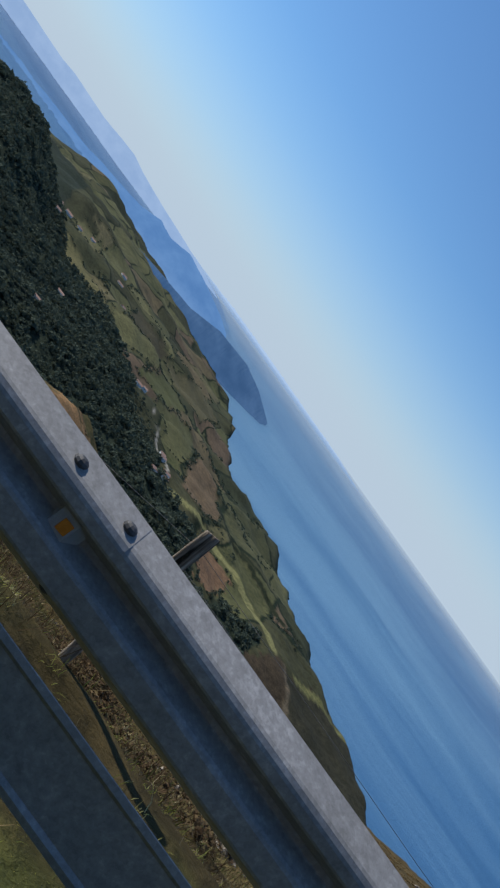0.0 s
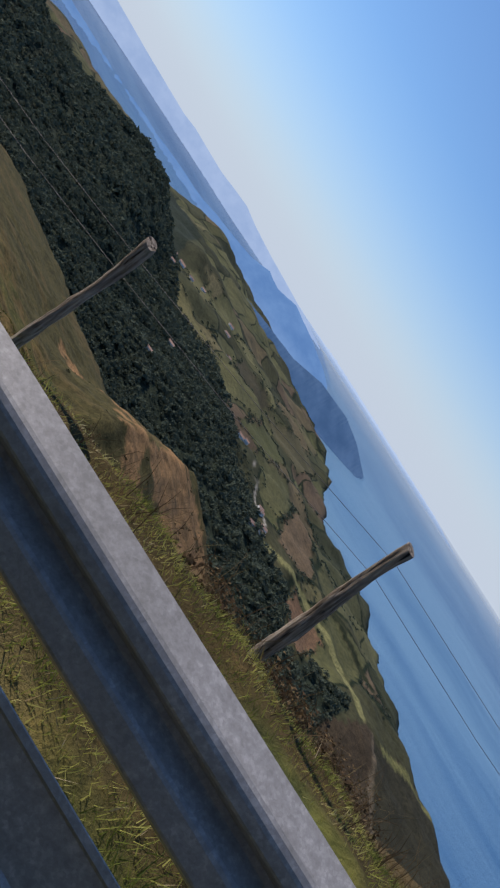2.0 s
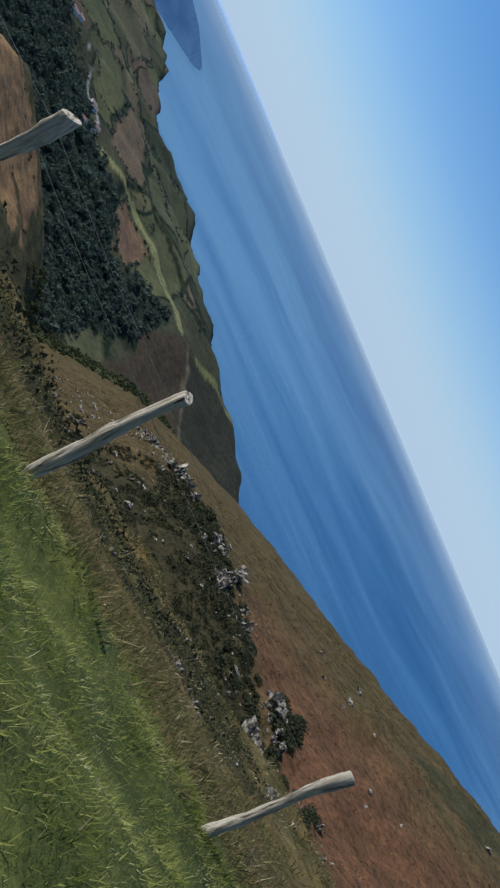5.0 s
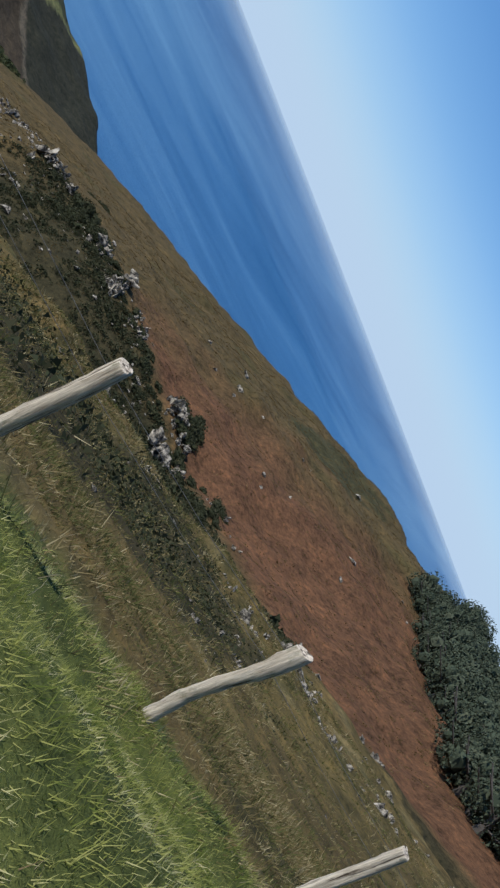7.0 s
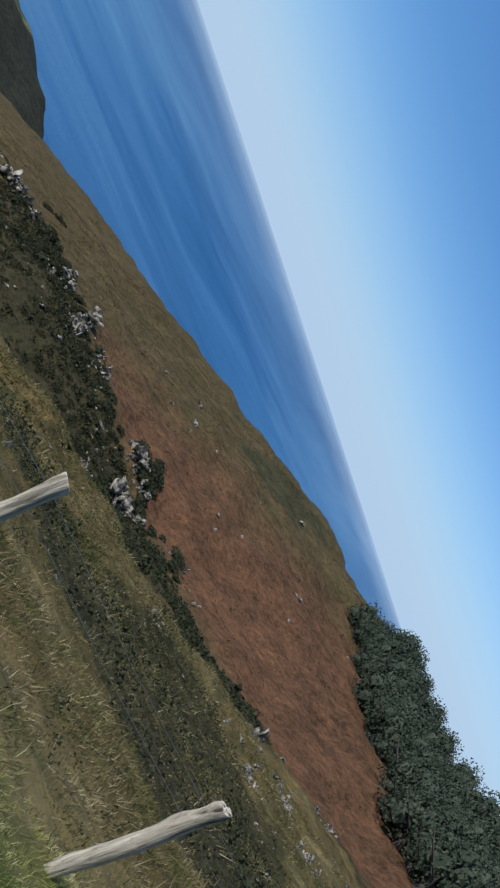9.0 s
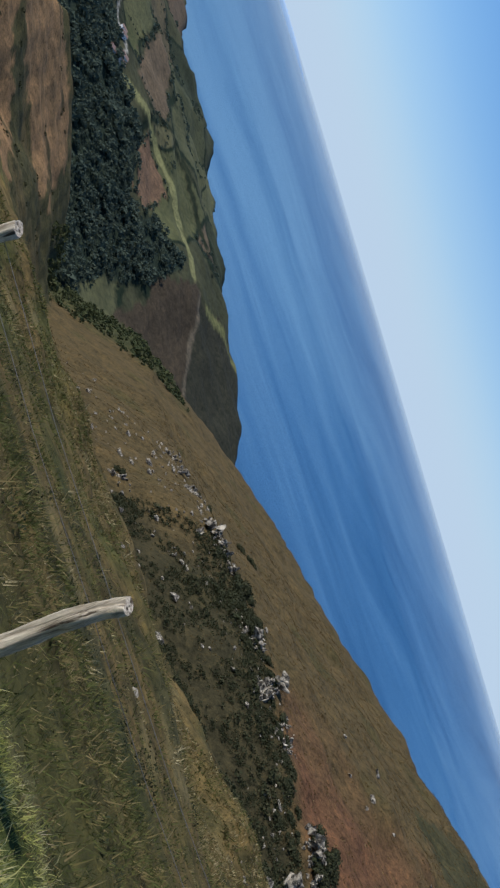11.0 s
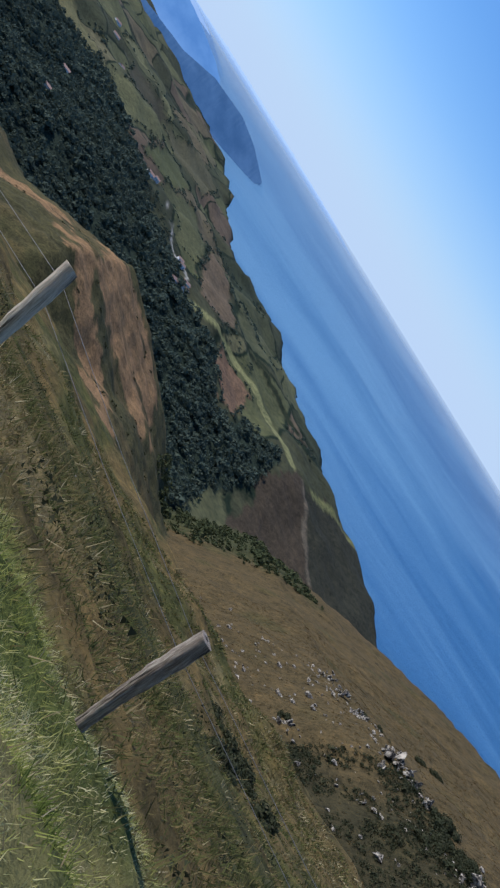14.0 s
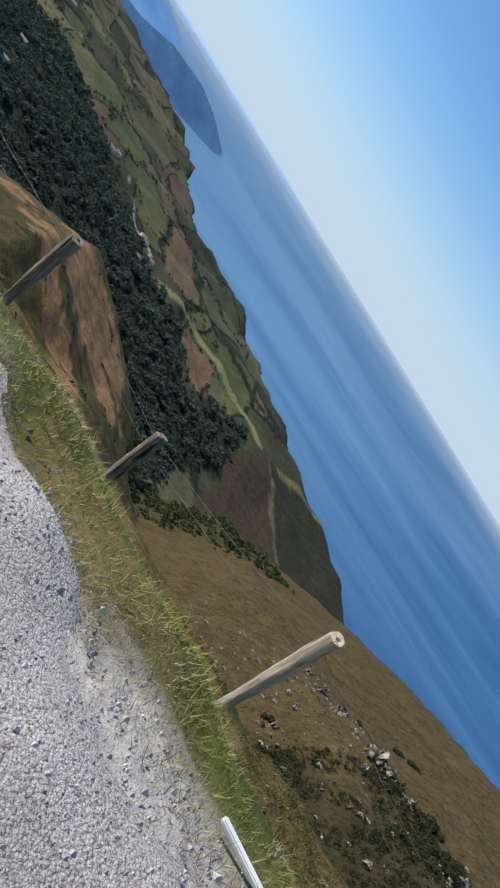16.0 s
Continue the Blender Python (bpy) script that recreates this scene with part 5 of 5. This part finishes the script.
def build_heath():
    """Low dark heath: many small leaf clumps heaped in cushions."""
    rng = np.random.RandomState(15)
    x1, y1 = rng.uniform(-56, -4, 1100), rng.uniform(12, 56, 1100)
    k = inside(x1 + rng.normal(0, 1.5, 1100), y1 + rng.normal(0, 1.5, 1100), HEATH)
    x2, y2 = rng.uniform(-6, 62, 14000), rng.uniform(75, 240, 14000)
    xr = np.interp(y2, [60, 129, 177, 242], [46, 43, 31, 21])
    k2 = (x2 < xr + 2.5) & (x2 > xr - 30) & (waves(x2, y2, 17, 81) + 1.4 * smooth(-12, 0, x2 - xr) > 0.1 + 0.4 * rng.normal(0, 1, len(x2)))
    x3, y3, d3 = spread(4500, -128, -64, 1.0, 40, rng)
    k3 = (waves(x3, y3, 13, 26) > 0.9) | (rng.uniform(0, 1, 4500) < 0.4)
    # gorse along the folds of the ochre brow
    x5, y5 = rng.uniform(-260, -60, 900), rng.uniform(390, 640, 900)
    fold = waves(x5 * 0.16, y5, 34, 28) + 0.35 * waves(x5 * 0.3, y5, 13, 34)
    k5 = (fold > 0.6) & (fold < 0.95)
    x5, y5 = x5[k5][:150], y5[k5][:150]
    cx, cy = np.concatenate([x1[k], x2[k2], x3[k3], x5]), np.concatenate([y1[k], y2[k2], y3[k3], y5])
    r = rng.gamma(5, 0.12, len(cx)) * np.concatenate([np.full(k.sum(), 1.35), np.full(k2.sum(), 1.3), np.full(k3.sum(), 0.36), np.full(len(x5), 2.3)])
    leaf = np.concatenate([np.full(k.sum(), 0.055), np.full(k2.sum(), 0.16), np.full(k3.sum(), 0.06), np.full(len(x5), 0.2)])
    m = 44
    d = rng.normal(0, 1, (len(cx) * m, 3))
    d /= np.linalg.norm(d, axis=1)[:, None]
    d[:, 2] = np.abs(d[:, 2])
    rr = np.repeat(r, m)
    p = np.stack([np.repeat(cx, m), np.repeat(cy, m), np.repeat(lie(cx, cy)[0] - 0.05, m)], 1) + d * (rr * rng.uniform(0.5, 1.1, len(rr)))[:, None] * np.array([1, 1, 0.62])
    a = rng.normal(0, 1, p.shape)
    a /= np.linalg.norm(a, axis=1)[:, None]
    b = np.cross(a, d + 0.5 * rng.normal(0, 1, p.shape))
    b /= np.linalg.norm(b, axis=1)[:, None] + 1e-6
    s = (0.006 + rr * np.repeat(leaf, m) * rng.uniform(0.6, 1.4, len(rr)))[:, None]
    v = np.stack([p + a * s, p - a * s * 0.5 + b * s, p - a * s * 0.5 - b * s], 1).reshape(-1, 3)
    tagged(new("heath", mesh("heath", v, np.arange(len(v)).reshape(-1, 3), GORSE)), "low dark green-brown heath cushions on the slope", "heath", kind="stuff")


build_shrubs()
build_heath()
BARK = mat_plain("bark", [(0.3, (0.05, 0.04, 0.03)), (0.7, (0.14, 0.12, 0.10))], 5, 0.95, 0, 0.6, 0.03)


def build_grove():
    rng = np.random.RandomState(16)
    crowns = [leafy_mesh("crown", 60 + s, 16, 2500, 0.042, 1.0, GROVE, 1.15, 0.5) for s in range(5)]

    def trunk_mesh(seed):
        r = np.random.RandomState(seed)
        bm = bmesh.new()
        for k in range(5):
            a = r.uniform(0, 6.28)
            t = 0.0 if k == 0 else r.uniform(0.25, 0.5)
            tip = Vector((0.12 * math.cos(a), 0.12 * math.sin(a), 0.95)) if k == 0 else Vector((0.5 * math.cos(a), 0.5 * math.sin(a), r.uniform(0.7, 1.0)))
            q = (tip - Vector((0, 0, t))).to_track_quat("Z", "Y").to_matrix().to_4x4()
            ln = (tip - Vector((0, 0, t))).length
            bmesh.ops.create_cone(bm, segments=7, radius1=0.055 if k == 0 else 0.028, radius2=0.012, depth=ln, cap_ends=True, matrix=Matrix.Translation((Vector((0, 0, t)) + tip) / 2) @ q)
        me = bpy.data.meshes.new("trunk")
        bm.to_mesh(me)
        bm.free()
        me.materials.append(BARK)
        return me

    trunks = [trunk_mesh(s) for s in range(3)]
    places = []
    for k in range(900):
        t, w = rng.uniform(0, 1), rng.uniform(0, 1) ** 1.4
        x = np.interp(t, [0, 0.35, 0.7, 1], [150, 112, 76, 62]) + 70 * w
        y = np.interp(t, [0, 0.35, 0.7, 1], [165, 108, 70, 44]) - 8 * w + 18 * w * (1 - t)
        if all((x - a) ** 2 + (y - b) ** 2 > 5.5 ** 2 for a, b in places):
            places.append((x, y))
    for x, y in places[:120]:
        h = rng.uniform(10.5, 17.0)
        z = ground_z(x, y)
        tree = tagged(new("tree"), "dense dark evergreen tree of the hillside grove", "tree", "trees of the grove")
        tree.location = (x, y, z - 0.3)
        tr = new("trunk", trunks[rng.randint(3)])
        tr.parent = tree
        tr.scale = (h, h, h * 0.42)
        cr = new("crown", crowns[rng.randint(5)])
        cr.parent = tree
        w = h * rng.uniform(0.36, 0.46)
        cr.matrix_basis = Matrix.Translation((0, 0, h * 0.01)) @ Matrix.Rotation(rng.uniform(0, 6.28), 4, "Z") @ Matrix.Diagonal((w, w, h * 0.56, 1))


build_grove()


def clumps(x, y, z, s, m, leaf, rng):
    """Crowns as loose shells of leaf clumps, each clump one face that leans outwards."""
    n = len(x) * m
    d = rng.normal(0, 1, (n, 3))
    d[:, 2] = np.abs(d[:, 2]) + 0.15
    d /= np.linalg.norm(d, axis=1)[:, None]
    ss = np.repeat(s, m)
    p = np.stack([np.repeat(x, m), np.repeat(y, m), np.repeat(z, m)], 1) + d * (ss * rng.uniform(0.55, 1.08, n))[:, None] * np.array([1, 1, 0.62])
    out = d + rng.normal(0, 0.55, (n, 3))
    a = np.cross(out, rng.normal(0, 1, (n, 3)))
    a /= np.linalg.norm(a, axis=1)[:, None]
    b = np.cross(out, a)
    b /= np.linalg.norm(b, axis=1)[:, None]
    w = (ss * leaf * rng.uniform(0.7, 1.5, n))[:, None]
    v = np.stack([p + a * w, p - a * w * 0.5 + b * w, p - a * w * 0.5 - b * w], 1).reshape(-1, 3)
    return v, np.arange(len(v)).reshape(-1, 3)


def build_woods():
    """Valley woods, the wooded hill inland and hedgerow trees, in one sheet of crowns."""
    rng = np.random.RandomState(18)
    n = 72000
    a = rng.uniform(-52, 17, n)
    r = np.sqrt(rng.uniform(620 ** 2, 2100 ** 2, n))
    x, y = -40 + np.sin(np.radians(a)) * r, np.cos(np.radians(a)) * r
    z, layer, v, rr, az, up, rc = lie(x, y)
    wood = inside(x, y, WOODS)
    ok = (layer == 2) & wood & (rng.uniform(0, 1, n) < np.where(rr > 1300, 0.6, 1.0) * (1 - 0.75 * smooth(0.75, 1.15, waves(x, y, 60, 73))))
    # hedgerow trees and copses on the fields
    hedge = (layer == 2) & ~wood & (az < 6) & (rr < rc - 80) & (waves(x, y, 130, 71) > 0.7) & (rng.uniform(0, 1, n) < 0.4)
    for outline, colour in SHELF_FIELDS:
        hedge &= ~inside(x, y, outline)
    ok |= hedge
    for pts, half, colour in SHELF_STRIPS:
        ok &= line_distance(x, y, pts) > half + 3
    x, y, z, rr, low = x[ok], y[ok], z[ok], rr[ok], hedge[ok]
    s = np.clip(rng.gamma(6, 0.60, len(x)), 1.5, 6.5) * (1 + 0.2 * waves(x, y, 45, 72)) * np.where(low, 0.6, 1.15)
    top = z + 0.4 * s + 1.5 * waves(x, y, 38, 74) + rng.uniform(0, 1.5, len(x))
    near = rr < 1330
    v1, f1 = clumps(x[near], y[near], top[near], s[near], 32, 0.25, rng)
    v2, f2 = clumps(x[~near], y[~near], top[~near], s[~near] * 1.2, 15, 0.36, rng)
    # trees of the hedges between the single fields
    hx, hy = [], []
    for outline, colour in SHELF_FIELDS[:-2]:
        for (ax, ay), (bx, by) in zip(outline, outline[1:] + outline[:1]):
            t = np.linspace(0, 1, int(math.hypot(bx - ax, by - ay) / 4.5) + 2)[1:]
            hx.append(ax + (bx - ax) * t)
            hy.append(ay + (by - ay) * t)
    hx, hy = np.concatenate(hx), np.concatenate(hy)
    gap = waves(hx, hy, 55, 75) > -0.35
    hx, hy = hx + rng.normal(0, 1.2, len(hx)) - 5 * waves(hx, hy, 26, 21), hy + rng.normal(0, 1.2, len(hy)) - 9 * waves(hx, hy, 70, 22)
    land = lie(hx, hy)
    k = gap & (land[1] == 2) & (land[3] < land[6] - 70)
    hs = rng.gamma(4, 0.35, k.sum()) + 0.8
    v3, f3 = clumps(hx[k], hy[k], land[0][k] + hs * 0.4, hs, 12, 0.42, rng)
    # the belt of rounded bushes before the woods
    bx, by = rng.uniform(-75, 75, 900), rng.uniform(560, 850, 900)
    land = lie(bx, by)
    k = (land[1] < 2) & (bx > -75 + 0.16 * (by - 560)) & (waves(bx, by, 40, 76) > -0.5)
    bs = rng.gamma(5, 0.42, k.sum()) + 0.8
    vb, fb = clumps(bx[k], by[k], land[0][k] + 0.3 * bs, bs, 30, 0.26, rng)
    tagged(new("bush_belt", mesh("bush_belt", vb, fb, BUSH)), "rounded olive-green bushes along the edge of the hollow", "bushes", kind="stuff")
    v = np.concatenate([v1, v2, v3])
    f = np.arange(len(v)).reshape(-1, 3)
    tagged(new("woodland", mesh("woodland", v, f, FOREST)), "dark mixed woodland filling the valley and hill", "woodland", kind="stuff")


build_woods()


# ---- houses ----
GLASS = mat_plain("window_glass", [(0.3, (0.02, 0.025, 0.03)), (0.7, (0.05, 0.055, 0.06))], 2, 0.15, 0, 0)


def house(x, y, w, d, h, turn, label):
    ob = tagged(new("house"), label, "house", "houses on the coast")
    ob.matrix_basis = Matrix.Translation((x, y, ground_z(x, y) - 0.5)) @ Matrix.Rotation(radians(turn), 4, "Z")
    bm = bmesh.new()
    bmesh.ops.create_cube(bm, size=1, matrix=Matrix.Translation((0, 0, h / 2)) @ Matrix.Diagonal((w, d, h, 1)))
    part("wall", bm, RENDERW, ob, "white rendered wall")
    bm = bmesh.new()
    e, g = 0.5, d * 0.28
    vs = [bm.verts.new(p) for p in ((-w / 2 - e, -d / 2 - e, h - 0.1), (w / 2 + e, -d / 2 - e, h - 0.1), (w / 2 + e, d / 2 + e, h - 0.1), (-w / 2 - e, d / 2 + e, h - 0.1), (-w / 2 - e, 0, h + g), (w / 2 + e, 0, h + g))]
    for q in ((0, 1, 5, 4), (2, 3, 4, 5), (0, 4, 3), (1, 2, 5), (0, 3, 2, 1)):
        bm.faces.new([vs[i] for i in q])
    part("roof", bm, TILE, ob, "clay tiled roof")
    for k in range(3):
        bm = bmesh.new()
        bmesh.ops.create_cube(bm, size=1, matrix=Matrix.Translation((-w / 3 + k * w / 3, -d / 2, h * 0.55)) @ Matrix.Diagonal((1.1, 0.12, 1.4, 1)))
        part("window", bm, GLASS, ob)


for hx, hy, hw, ht in ((-376, 1290, 13, 30), (-366, 1300, 9, 10), (-213, 1074, 13, 60), (-203, 1098, 12, 50), (-196, 1082, 10, 70), (-228, 1130, 10, 50), (-236, 1148, 9, 40), (-452, 996, 10, 20), (-622, 1312, 13, 50), (-1061, 2060, 22, 20), (-1020, 2075, 16, 60), (-1090, 2040, 18, 80), (-985, 2100, 15, 10),
                       (-930, 1760, 18, 40), (-520, 1180, 12, 20), (-800, 1980, 18, 30), (-700, 1850, 14, 70), (-640, 1990, 15, 0), (-900, 2200, 18, 45)):
    house(hx, hy, hw, hw * 0.62, 5.5, ht, "white rendered farmhouse with clay tiled roof")


# ---- small things on the verge ----
def build_board():
    x, y = -108.77, 24.08
    t = lane_point(-108.5, 3.3)[2]
    bm = bmesh.new()
    bmesh.ops.create_cube(bm, size=1, matrix=Matrix.Diagonal((0.46, 0.045, 0.022, 1)))
    bmesh.ops.bevel(bm, geom=bm.edges[:], offset=0.006, segments=2, affect="EDGES")
    me = bpy.data.meshes.new("board")
    bm.to_mesh(me)
    bm.free()
    me.materials.append(RENDERW)
    ob = new("board", me)
    ob.matrix_basis = Matrix.Translation((x, y, ground_z(x, y) + 0.048)) @ Matrix.Rotation(math.atan2(t[1], t[0]), 4, "Z")
    tagged(ob, "bleached white wooden board lying at the gravel edge", "board")


YELLOW = mat_plain("yellow_petals", [(0.3, (0.75, 0.50, 0.01)), (0.7, (0.90, 0.66, 0.02))], 30, 0.7, 0, 0)


def build_flower(x0, dv):
    rng = np.random.RandomState(int(-x0 * 10))
    x, y, t = lane_point(x0, float(fence_line(x0)) + dv)
    z = ground_z(x, y)
    plant = tagged(new("ragwort"), "yellow flowering ragwort among dry grass", "wild flower")
    plant.location = (x, y, z)
    n = 26
    v, f = blades(rng.normal(0, 0.05, n), rng.normal(0, 0.05, n), np.zeros(n), rng.uniform(0.25, 0.5, n), np.full(n, 0.007), rng.uniform(0.1, 0.5, n), rng)
    st = new("stem", mesh("stem", v, f, GRASS))
    st.parent = plant
    m = 16
    px, py, pz = rng.normal(0, 0.035, m), rng.normal(0, 0.035, m), rng.uniform(0.42, 0.52, m)
    v, f = lumps(px, py, pz, rng.uniform(0.010, 0.018, m), np.full(m, 0.006), rng, ICO1, 0.1)
    fl = new("flower_head", mesh("flower_head", v, f, YELLOW))
    fl.parent = plant


build_board()
build_flower(-106.3, 0.0)
